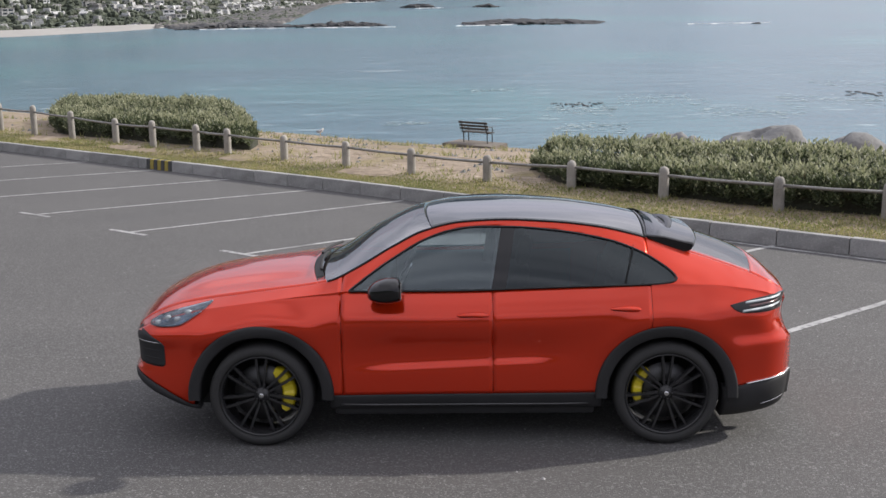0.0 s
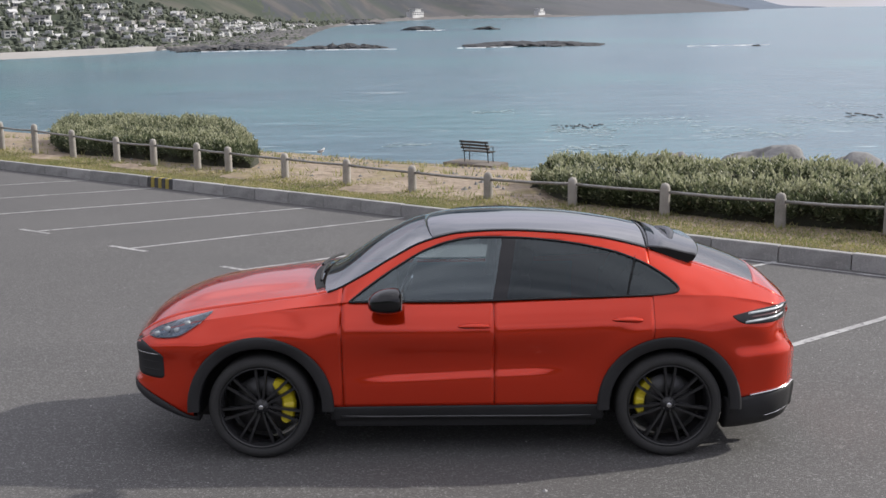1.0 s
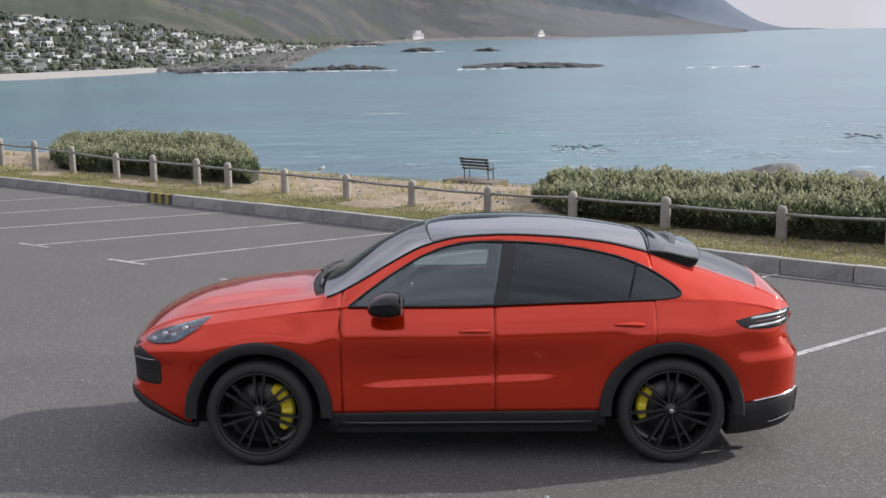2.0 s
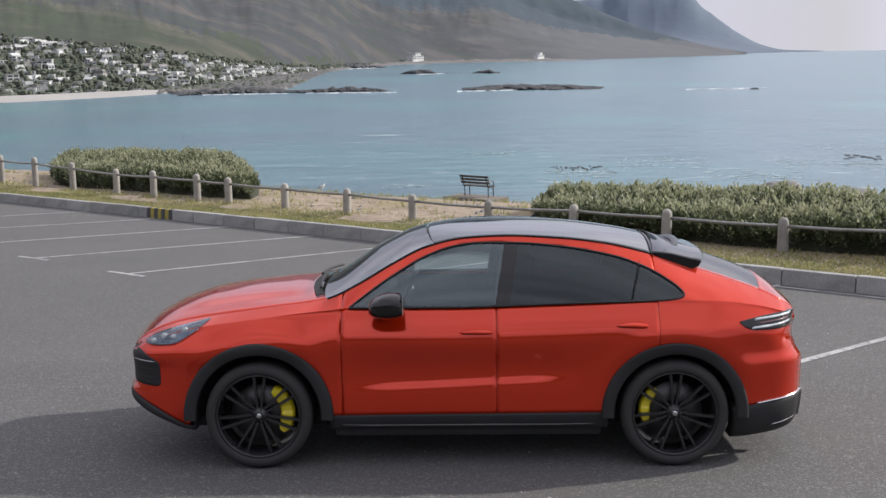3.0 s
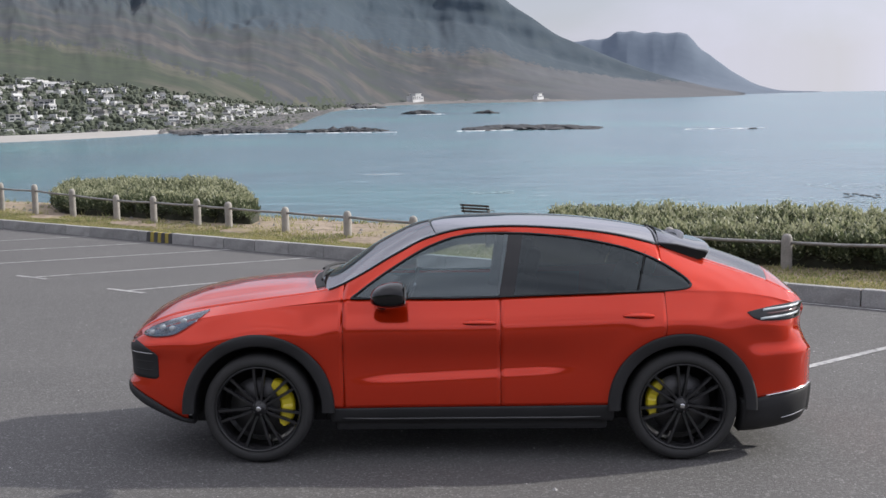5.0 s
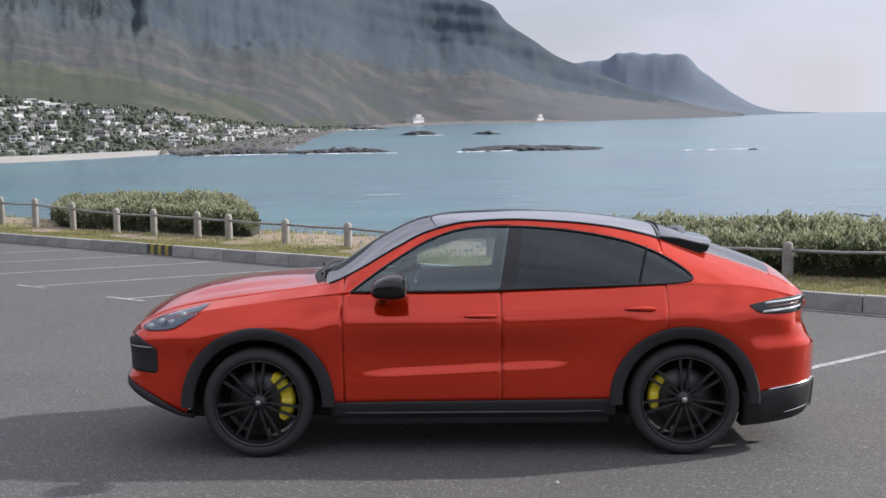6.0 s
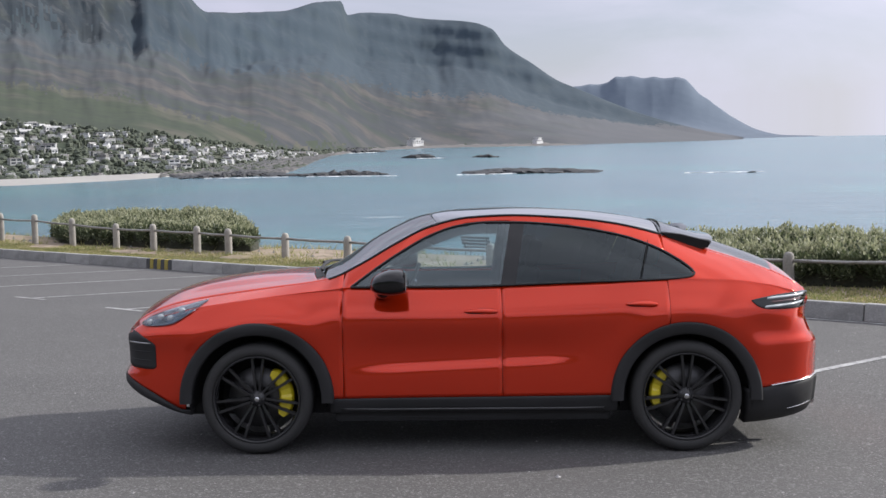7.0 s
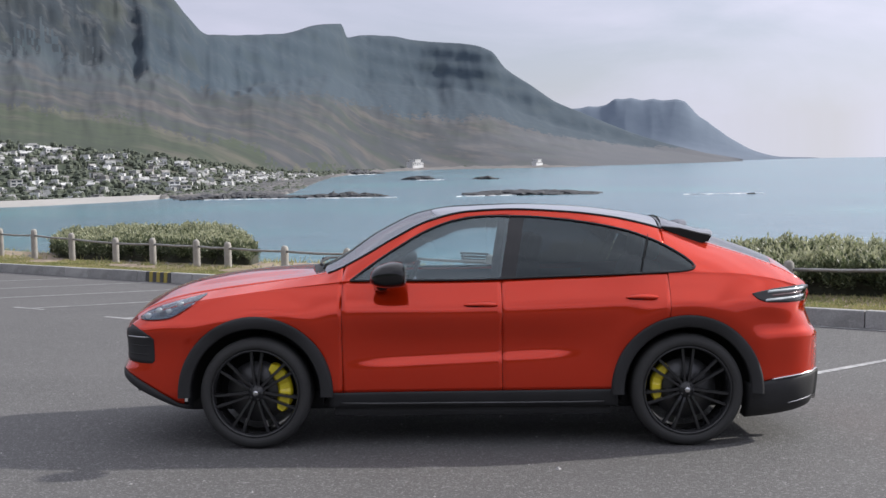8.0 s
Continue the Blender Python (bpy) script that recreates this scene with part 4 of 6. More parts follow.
def town():
    rng = random.Random(12)

    def house_kind(w, d, h, roofed):
        holder = thing("house", "white hillside house with flat roof and dark windows" if not roofed else "white hillside house with pitched dark roof", "house", group="hillside houses")
        bm = bmesh.new()
        box(bm, -w / 2, w / 2, -d / 2, d / 2, -6, h)
        part("wall", bm, WHITE_WALL, holder)
        bm = bmesh.new()
        if roofed:
            ridge = [bm.verts.new(p) for p in ((-w / 2 - 0.5, 0, h + 2.4), (w / 2 + 0.5, 0, h + 2.4))]
            a = [bm.verts.new(p) for p in ((-w / 2 - 0.5, -d / 2 - 0.5, h + 0.01), (w / 2 + 0.5, -d / 2 - 0.5, h + 0.01), (w / 2 + 0.5, d / 2 + 0.5, h + 0.01), (-w / 2 - 0.5, d / 2 + 0.5, h + 0.01))]
            for f in ((a[0], a[1], ridge[1], ridge[0]), (a[2], a[3], ridge[0], ridge[1]), (a[1], a[2], ridge[1]), (a[3], a[0], ridge[0]), (a[3], a[2], a[1], a[0])):
                bm.faces.new(f)
        else:
            box(bm, -w / 2 - 0.4, w / 2 + 0.4, -d / 2 - 0.4, d / 2 + 0.4, h + 0.01, h + 0.5)
        part("roof", bm, HOUSE_ROOF, holder)
        for level in range(max(int(h // 2.9), 1)):
            for k in range(2):
                bm = bmesh.new()
                x = -w / 2 + w * (0.12 + 0.45 * k)
                box(bm, x, x + w * 0.32, -d / 2 - 0.08, -d / 2 + 0.1, 0.8 + level * 3, 2.5 + level * 3)
                part("window", bm, HOUSE_GLASS, holder)
        return holder
    kinds = [house_kind(8, 7, 4.2, False), house_kind(11, 7, 4.8, False), house_kind(7.5, 7, 3.6, True), house_kind(12.5, 7, 6.2, False), house_kind(7, 6, 3.1, True)]
    first = set()
    trees_v, trees_f = [], []
    placed = 0
    while placed < 298:
        a = rng.uniform(-24.5, -6.6)
        upper = spline([(-25, 0.185), (-21.8, 0.18), (-16.7, 0.16), (-12.7, 0.12), (-8.6, 0.07), (-6.4, 0.03)], a)
        lower = spline([(-25, 0.055), (-14, 0.04), (-11, 0.02), (-7, 0.01)], a)
        f = lower + (upper - lower) * rng.random() ** 0.85
        if noise.noise(Vector((a * 0.8, f * 14, 2))) < -0.12:
            continue
        p = Vector(land(a, f))
        kind = rng.randrange(5)
        m = Matrix.Translation(p) @ Matrix.Rotation(radians(-a) + rng.uniform(-0.7, 0.7), 4, "Z") @ Matrix.Scale(rng.uniform(0.5, 1.0), 4)
        if kind not in first:
            first.add(kind)
            kinds[kind].matrix_world = m
        else:
            copy_thing(kinds[kind], m)
        placed += 1
    for k in range(2100):
        a = rng.uniform(-25, -4.0)
        f = rng.uniform(0.015, spline([(-25, 0.21), (-12.7, 0.145), (-8.6, 0.085), (-4, 0.03)], a))
        p = Vector(land(a, f))
        w, h = rng.uniform(2.5, 8), rng.uniform(1.6, 5.5)
        i = len(trees_v)
        sides = 6
        for lev, (rr, zz) in enumerate(((0.7, -1), (1.0, 0.35), (0.75, 0.75))):
            for q in range(sides):
                t = q * math.tau / sides + lev
                d = rr * w / 2 * rng.uniform(0.75, 1.25)
                trees_v.append((p.x + d * math.cos(t), p.y + d * math.sin(t), p.z + h * zz * rng.uniform(0.85, 1.15)))
        trees_v.append((p.x, p.y, p.z + h))
        for lev in range(2):
            for q in range(sides):
                b = i + lev * sides
                trees_f.append((b + q, b + (q + 1) % sides, b + sides + (q + 1) % sides, b + sides + q))
        for q in range(sides):
            trees_f.append((i + 2 * sides + q, i + 2 * sides + (q + 1) % sides, i + 3 * sides))
    more_v, more_f = [], []
    while len(more_f) < 200 * 10:
        a = rng.uniform(-24.5, -6.2)
        upper = spline([(-25, 0.185), (-16.7, 0.16), (-12.7, 0.12), (-8.6, 0.07), (-6.2, 0.03)], a)
        f = 0.012 + (upper - 0.012) * rng.random() ** 0.7
        if noise.noise(Vector((a * 0.8, f * 14, 2))) < -0.2:
            continue
        p = Vector(land(a, f))
        turn = Matrix.Translation(p) @ Matrix.Rotation(radians(-a) + rng.uniform(-0.8, 0.8), 4, "Z")
        w, d, h = rng.uniform(2, 5.5), rng.uniform(2, 3.5), rng.uniform(1.6, 3.4)
        for x0, x1, y, z0, z1 in ((-w, w, d, -4, h), (-w * 0.5, w * 0.9, d * 0.7, h, h + rng.uniform(0.6, 2.4))):
            i = len(more_v)
            more_v += [tuple(turn @ Vector(q)) for q in ((x0, -y, z0), (x1, -y, z0), (x1, y, z0), (x0, y, z0), (x0, -y, z1), (x1, -y, z1), (x1, y, z1), (x0, y, z1))]
            more_f += [tuple(i + q for q in c) for c in ((0, 1, 5, 4), (1, 2, 6, 5), (2, 3, 7, 6), (3, 0, 4, 7), (4, 5, 6, 7))]
    tagged(new("small_houses", raw("small_houses", more_v, more_f, SMALL_WALL)), "dense small white houses on the hillside above the beach", "houses", kind="stuff")
    for k in range(260):
        a = rng.uniform(-14.2, -7.5)
        f = rng.random() ** 1.4
        near = 900 + 160 * smooth(-9.5, -6, a)
        p = Vector(polar(a, spline(SHORE, a) - (spline(SHORE, a) - near) * f * 0.8, SEA + 0.6))
        w, h = rng.uniform(2, 7), rng.uniform(1.2, 3)
        i = len(trees_v)
        trees_v += [(p.x + w * math.cos(q * math.tau / 6) * rng.uniform(0.6, 1.2), p.y + w * math.sin(q * math.tau / 6) * rng.uniform(0.6, 1.2), p.z) for q in range(6)]
        trees_v.append((p.x, p.y, p.z + h))
        trees_f += [(i + q, i + (q + 1) % 6, i + 6) for q in range(6)]
    for a, w, d, levels in ((-2.05, 36, 16, 2), (4.05, 26, 12, 1)):
        holder = thing("shore_building", "large white building at the foot of the mountain", "building", Matrix.Translation(Vector(polar(a, spline(SHORE, a) + 40, SEA + 9))) @ Matrix.Rotation(radians(52), 4, "Z"), "shore buildings")
        bm = bmesh.new()
        box(bm, -w / 2, w / 2, -d / 2, d / 2, -16, 3.6 * levels)
        box(bm, -w / 4, w / 4, -d / 2, d / 2, 3.6 * levels, 3.6 * levels + 5)
        part("wall", bm, WHITE_WALL, holder)
        bm = bmesh.new()
        box(bm, -w / 4 - 1, w / 4 + 1, -d / 2 - 1, d / 2 + 1, 3.6 * levels + 5.1, 3.6 * levels + 6)
        part("roof", bm, HOUSE_ROOF, holder)
        for level in range(levels):
            for k in range(6):
                bm = bmesh.new()
                x = -w / 2 + w * (k + 0.25) / 6
                box(bm, x, x + w / 12, -d / 2 - 0.3, -d / 2 + 0.2, 0.8 + 3.6 * level, 2.8 + 3.6 * level)
                part("window", bm, HOUSE_GLASS, holder)
    tagged(new("woods", raw("woods", trees_v, trees_f, WOODS)), "dark green trees and scrub among hillside houses", "trees", kind="stuff")


far_rocks()
town()


# ---- the parked car ----
PAINT = mat("orange_red_car_paint", (0.61, 0.030, 0.004), 0.10, 0.48, second=(0.575, 0.027, 0.0035), scale=1.2, fine=600, coat=0.75, spec=0.2)
PAINT.node_tree.nodes["Principled BSDF"].inputs["Coat IOR"].default_value = 1.53
GLOSS_BLACK = mat("gloss_black", (0.006, 0.006, 0.007), 0.07, scale=3, fine=40, coat=0.8, spec=0.1)
TRIM = mat("matt_black_cladding", (0.034, 0.034, 0.036), 0.62, second=(0.025, 0.025, 0.026), scale=4, fine=220, bump=0.0004, bump_scale=500, spec=0.25)
RUBBER = mat("tyre_rubber", (0.036, 0.036, 0.037), 0.8, second=(0.046, 0.046, 0.045), scale=5, fine=70, bump=0.001, bump_scale=120, spec=0.25)
RIM_BLACK = mat("black_wheel_lacquer", (0.030, 0.030, 0.032), 0.25, scale=6, fine=60, coat=0.5, spec=0.2)
DISC = mat("brake_disc_steel", (0.12, 0.12, 0.125), 0.45, 0.9, second=(0.09, 0.09, 0.09), scale=8, fine=90)
CALIPER = mat("yellow_brake_caliper", (0.80, 0.66, 0.02), 0.38, second=(0.68, 0.54, 0.015), scale=9, fine=70, coat=0.4)
CHROME = mat("satin_silver", (0.62, 0.62, 0.63), 0.22, 1.0, scale=5, fine=60, spread=0.15)
CABIN = mat("black_cabin_leather", (0.060, 0.065, 0.070), 0.6, second=(0.085, 0.090, 0.095), scale=6, fine=90, bump=0.0006, bump_scale=300)
HEADLINER = mat("grey_headliner", (0.10, 0.10, 0.105), 0.9, scale=6, fine=200)
LAMP_HOUSING = mat("dark_lamp_housing", (0.26, 0.34, 0.42), 0.2, 0.4, second=(0.06, 0.08, 0.105), scale=18, fine=40)
ROOF_BLACK = mat("gloss_black_roof", (0.010, 0.010, 0.012), 0.06, scale=3, fine=40, coat=1.0, spec=0.8)
PILLAR_BLACK = mat("satin_black_pillar", (0.010, 0.010, 0.011), 0.12, scale=3, fine=40, spec=0.5)
LAMP_CLEAR = mat("clear_lamp_bar", (0.60, 0.64, 0.66), 0.2, second=(0.28, 0.31, 0.33), scale=14, fine=30, coat=0.6)
LAMP_RED = mat("smoked_red_lens", (0.10, 0.012, 0.012), 0.15, second=(0.03, 0.006, 0.006), scale=5, fine=30, coat=1.0)


def glass(name, tint, gloss, ior=1.5, shade=(1, 1, 1)):
    m = bpy.data.materials.new(name)
    m.use_nodes = True
    nt = m.node_tree
    nt.nodes.clear()
    clear, shine, fres, mix, out = (nt.nodes.new(k) for k in ("ShaderNodeBsdfTransparent", "ShaderNodeBsdfGlossy", "ShaderNodeFresnel", "ShaderNodeMixShader", "ShaderNodeOutputMaterial"))
    clear.inputs["Color"].default_value = (*tint, 1)
    shine.inputs["Roughness"].default_value = gloss
    shine.inputs["Color"].default_value = (*shade, 1)
    fres.inputs["IOR"].default_value = ior
    nt.links.new(fres.outputs[0], mix.inputs[0])
    nt.links.new(clear.outputs[0], mix.inputs[1])
    nt.links.new(shine.outputs[0], mix.inputs[2])
    nt.links.new(mix.outputs[0], out.inputs["Surface"])
    return m


CLEAR_GLASS = glass("tinted_window_glass", (0.78, 0.87, 0.89), 0.02, 2.0, (0.84, 0.97, 1.0))
DARK_GLASS = glass("privacy_glass", (0.15, 0.165, 0.18), 0.02, 1.62, (0.86, 0.97, 1.0))
# Index set far above that of glass to strengthen the sky's reflection.
SCREEN_GLASS = glass("boosted_windscreen_glass", (0.50, 0.55, 0.55), 0.03, 5.0)
REAR_GLASS = glass("boosted_rear_glass", (0.13, 0.135, 0.15), 0.03, 2.8)
LENS_GLASS = glass("lamp_lens", (0.86, 0.90, 0.94), 0.02, 1.6)

WHEEL_F, WHEEL_R, WHEEL_Z = -1.4475, 1.4475, 0.375
ARCH_F, ARCH_R = 0.492, 0.478
PLAN = [(-2.40, 0.63), (-2.36, 0.73), (-2.30, 0.805), (-2.2, 0.872), (-2.0, 0.932), (-1.75, 0.962), (-1.45, 0.975), (-0.9, 0.966), (0, 0.962), (0.8, 0.966), (1.3, 0.984),
        (1.6, 0.984), (1.9, 0.955), (2.1, 0.905), (2.2, 0.86), (2.3, 0.77), (2.36, 0.67)]
CROWN = [(-2.40, 0.845), (-2.34, 0.905), (-2.25, 0.975), (-2.04, 1.06), (-1.82, 1.108), (-1.48, 1.152), (-1.14, 1.176), (-0.98, 1.20), (-0.54, 1.462), (-0.286, 1.580), (-0.03, 1.625),
         (0.306, 1.636), (0.73, 1.618), (1.15, 1.568), (1.45, 1.492), (1.7, 1.392), (2.08, 1.243), (2.2, 1.175), (2.3, 1.085), (2.36, 1.01)]
RAIL_Z = [(-2.40, 0.815), (-2.34, 0.865), (-2.2, 0.945), (-2.04, 1.0), (-1.8, 1.048), (-1.34, 1.113), (-1.06, 1.150), (-0.95, 1.175), (-0.744, 1.273), (-0.507, 1.408), (-0.271, 1.522),
          (0, 1.582), (0.275, 1.594), (0.664, 1.574), (0.975, 1.536), (1.246, 1.474), (1.634, 1.345), (1.983, 1.228), (2.2, 1.135), (2.3, 1.06), (2.36, 0.99)]
RAIL_Y = [(-2.40, 0.55), (-2.3, 0.64), (-2.0, 0.70), (-1.5, 0.755), (-0.95, 0.755), (-0.5, 0.695), (-0.2, 0.66), (0.3, 0.645), (1.0, 0.63), (1.6, 0.62), (2.0, 0.66), (2.2, 0.66), (2.36, 0.58)]
BELT = [(-2.40, 0.79), (-2.34, 0.83), (-2.2, 0.90), (-2.04, 0.95), (-1.8, 1.00), (-1.34, 1.065), (-0.95, 1.105), (-0.8, 1.118), (-0.12, 1.116), (0.65, 1.136), (1.34, 1.155), (1.7, 1.150),
        (2.0, 1.115), (2.2, 1.06), (2.3, 1.0), (2.36, 0.95)]
FOOT = [(-2.40, 0.535), (-2.3, 0.49), (-2.2, 0.435), (-2.05, 0.345), (-1.95, 0.30), (-1.9, 0.30), (-1.0, 0.372), (0.9, 0.385), (1.85, 0.415), (1.95, 0.425), (2.1, 0.448), (2.36, 0.472)]
INSET = [(0.15, 0.17), (0.28, 0.06), (0.38, 0.034), (0.50, 0.030), (0.62, 0.032), (0.72, 0.026), (0.80, 0.013), (0.86, 0.003), (0.895, 0.0), (0.93, 0.005), (0.97, 0.019), (1.04, 0.053), (1.12, 0.096), (1.2, 0.13)]
BOW = [(-2.40, -0.045), (-1.9, -0.08), (-1.0, -0.10), (-0.2, -0.07), (0.3, 0.0), (1.2, 0.02), (1.65, 0.06), (2.1, 0.085), (2.36, 0.05)]
NS, NB, NT = 30, 36, 12


def foot(x):
    z = spline(FOOT, x)
    for xc, r in ((WHEEL_F, ARCH_F), (WHEEL_R, ARCH_R)):
        if abs(x - xc) < r:
            z = max(z, WHEEL_Z + math.sqrt(r * r - (x - xc) ** 2))
    return z


def flank(x, z):
    """Half-width of the body at x and height z."""
    zb = spline(BELT, x)
    if z <= zb:
        y = spline(PLAN, x) - spline(INSET, z + (1.12 - zb) * smooth(0.6, 1.0, z))
        door = smooth(-0.95, -0.45, x) * smooth(0.85, 0.45, x)
        ridge = 0.600 + 0.045 * (x + 0.2)
        y -= door * 0.026 * (smooth(ridge - 0.035, ridge + 0.020, z) * smooth(0.90, 0.68, z))
        haunch = math.exp(-((math.hypot(x - WHEEL_R, z - WHEEL_Z) - 0.56) / 0.07) ** 2) * smooth(0.5, 0.8, z)
        y += 0.016 * haunch + 0.014 * math.exp(-((math.hypot(x - WHEEL_F, z - WHEEL_Z) - 0.58) / 0.08) ** 2) * smooth(0.5, 0.8, z)
        y += smooth(1.82, 2.0, x) * (0.030 * smooth(0.795, 0.715, z) * (1 - 0.4 * smooth(0.66, 0.5, z)) - 0.018 * math.exp(-((z - 0.86) / 0.07) ** 2))
        return y
    z7, y7, yb = spline(RAIL_Z, x), spline(RAIL_Y, x), spline(PLAN, x) - 0.092
    f = min(max((z - zb) / max(z7 - zb, 1e-4), 0), 1)
    return yb + (y7 - yb) * f + 0.10 * f * (1 - f) * smooth(0.02, 0.3, z7 - zb)


def back(x, z):
    return smooth(2.05, 2.36, x) * (0.030 * smooth(0.80, 0.71, z) + 0.03 * math.exp(-((z - 1.06) / 0.05) ** 2) - 0.03 * math.exp(-((z - 0.87) / 0.08) ** 2) - 0.012 * smooth(0.5, 0.3, z))


def nose(x, z):
    return -0.032 * smooth(0.585, 0.51, z) * smooth(-2.05, -2.34, x)


def skin(x, row):
    """A point of the near half (y < 0) of the body: rows from the foot up the flank, past the belt and over the roof to the middle."""
    zb, z7 = spline(BELT, x), spline(RAIL_Z, x)
    if row <= NS:
        low = foot(x)
        z = low + (zb - low) * row / NS
        return Vector((x + back(x, z) + nose(x, z), -flank(x, z), z))
    if row <= NS + NB:
        z = zb + (z7 - zb) * (row - NS) / NB
        return Vector((x + back(x, z) + nose(x, z), -flank(x, z), z))
    y7 = spline(RAIL_Y, x)
    k = (row - NS - NB) / NT
    y = y7 * (1 - k)
    z = z7 + (spline(CROWN, x) - z7) * (1 - (y / y7) ** 2.2)
    z += 0.013 * smooth(0.50, 0.42, y) * smooth(-2.2, -1.8, x) * smooth(-1.0, -1.25, x)
    return Vector((x + back(x, z) + spline(BOW, x) * (1 - (y / y7) ** 2), -y, z))


ROWS = NS + NB + NT


def stations(x0, x1, gap=0.0015):
    xs = {x0 + gap, x1 - gap}
    n = int((x1 - x0) / 0.035) + 1
    xs |= {x0 + gap + (x1 - x0 - 2 * gap) * k / n for k in range(n + 1)}
    for xc, r in ((WHEEL_F, ARCH_F), (WHEEL_R, ARCH_R)):
        xs |= {xc + s * r * math.cos(k * math.pi / 40) for k in range(0, 21) for s in (-1, 1) if x0 + gap < xc + s * r * math.cos(k * math.pi / 40) < x1 - gap}
    xs = sorted(xs)
    return [x for i, x in enumerate(xs) if i == 0 or x - xs[i - 1] > 1e-4]


def panel(name, x0, x1, row0, row1, material, parent, label="", side=0, keep=None, gap=0.001, thick=0.012):
    """A body panel: side -1 near, 1 far, 0 from one side over the middle to the other."""
    xs = stations(x0, x1, gap)
    if side:
        path = [(r, side) for r in range(row0, row1 + 1)]
    else:
        path = [(r, -1) for r in range(row0, ROWS + 1)] + [(r, 1) for r in range(ROWS - 1, row0 - 1, -1)]
    bm = bmesh.new()
    grid = []
    for x in xs:
        line = []
        for r, sd in path:
            p = skin(x, r)
            line.append(bm.verts.new((p.x, p.y if sd < 0 else -p.y, p.z)))
        grid.append(line)
    for i in range(len(xs) - 1):
        for j in range(len(path) - 1):
            quad = (grid[i][j], grid[i + 1][j], grid[i + 1][j + 1], grid[i][j + 1])
            if keep is None or keep((quad[0].co + quad[2].co) / 2):
                bm.faces.new(quad if side <= 0 else quad[::-1])
    for v in [v for v in bm.verts if not v.link_faces]:
        bm.verts.remove(v)
    bmesh.ops.remove_doubles(bm, verts=bm.verts, dist=1e-5)
    ob = part(name, finish(bm), material, parent, label)
    if thick:
        mod = ob.modifiers.new("thickness", "SOLIDIFY")
        mod.thickness, mod.offset = thick, -1
    return ob


def cap(name, x, material, parent, label=""):
    """Closes the body at its nose or tail."""
    front = x < 0
    bm = bmesh.new()
    grid = []
    for r in range(0, NS + NB + 1):
        p = skin(x, r)
        row = []
        for k in range(2 * NT + 1):
            u = 1 - k / NT
            y = -p.y * u
            q = bm.verts.new((p.x + spline(BOW, x) * (1 - u * u), y, p.z + (spline(CROWN, x) - p.z) * (1 - abs(u) ** 2.2) * (1 if r == NS + NB else 0)))
            row.append(q)
        grid.append(row)
    for a, b in zip(grid, grid[1:]):
        for k in range(2 * NT):
            q = (a[k], a[k + 1], b[k + 1], b[k])
            bm.faces.new(q if front else q[::-1])
    bmesh.ops.recalc_face_normals(bm, faces=bm.faces)
    return part(name, finish(bm), material, parent, label)


def strip(name, x0, x1, low, high, material, parent, proud=0.006, side=-1, steps=40, rows=8, depth=0.03, label="", tuck=0.0):
    """A strip lying on the flank between two heights given along x."""
    bm = bmesh.new()
    outer, inner = [], []
    for i in range(steps + 1):
        x = x0 + (x1 - x0) * i / steps
        lo, hi = low(x), high(x)
        a, b = [], []
        for j in range(rows + 1):
            f = j / rows
            z = lo + (hi - lo) * f
            edge = min(f, 1 - f, i / steps * 3, (1 - i / steps) * 3) * rows / 2
            y = flank(x, z) + proud * min(1, 0.25 + edge) - tuck * (1 - f) ** 2
            a.append(bm.verts.new((x + back(x, z) + nose(x, z), side * y, z)))
            b.append(bm.verts.new((x + back(x, z) + nose(x, z), side * (y - depth), z)))
        outer.append(a)
        inner.append(b)
    for i in range(steps):
        for j in range(rows):
            bm.faces.new((outer[i][j], outer[i + 1][j], outer[i + 1][j + 1], outer[i][j + 1]))
    for i in range(steps):
        for j in (0, rows):
            bm.faces.new((outer[i][j], outer[i + 1][j], inner[i + 1][j], inner[i][j]))
    for i in (0, steps):
        for j in range(rows):
            bm.faces.new((outer[i][j], outer[i][j + 1], inner[i][j + 1], inner[i][j]))
    bmesh.ops.recalc_face_normals(bm, faces=bm.faces)
    if side * sum(f.normal.y * f.calc_area() for f in bm.faces) < 0:
        bmesh.ops.reverse_faces(bm, faces=bm.faces)
    return part(name, finish(bm), material, parent, label)


# side windows, seen from the flank
WIN_TOP = [(-0.806, 1.124), (-0.65, 1.236), (-0.502, 1.333), (-0.269, 1.462), (-0.08, 1.525), (0.116, 1.548), (0.35, 1.545), (0.652, 1.520), (1.035, 1.452), (1.264, 1.372), (1.42, 1.285), (1.50, 1.222), (1.515, 1.198)]
WIN_LOW = [(-0.806, 1.122), (-0.12, 1.121), (0.65, 1.141), (1.34, 1.163), (1.46, 1.172), (1.50, 1.182), (1.515, 1.198)]


def in_window(p):
    return -0.80 < p.x < 1.51 and spline(WIN_LOW, p.x) - 0.002 < p.z < spline(WIN_TOP, p.x) + 0.002


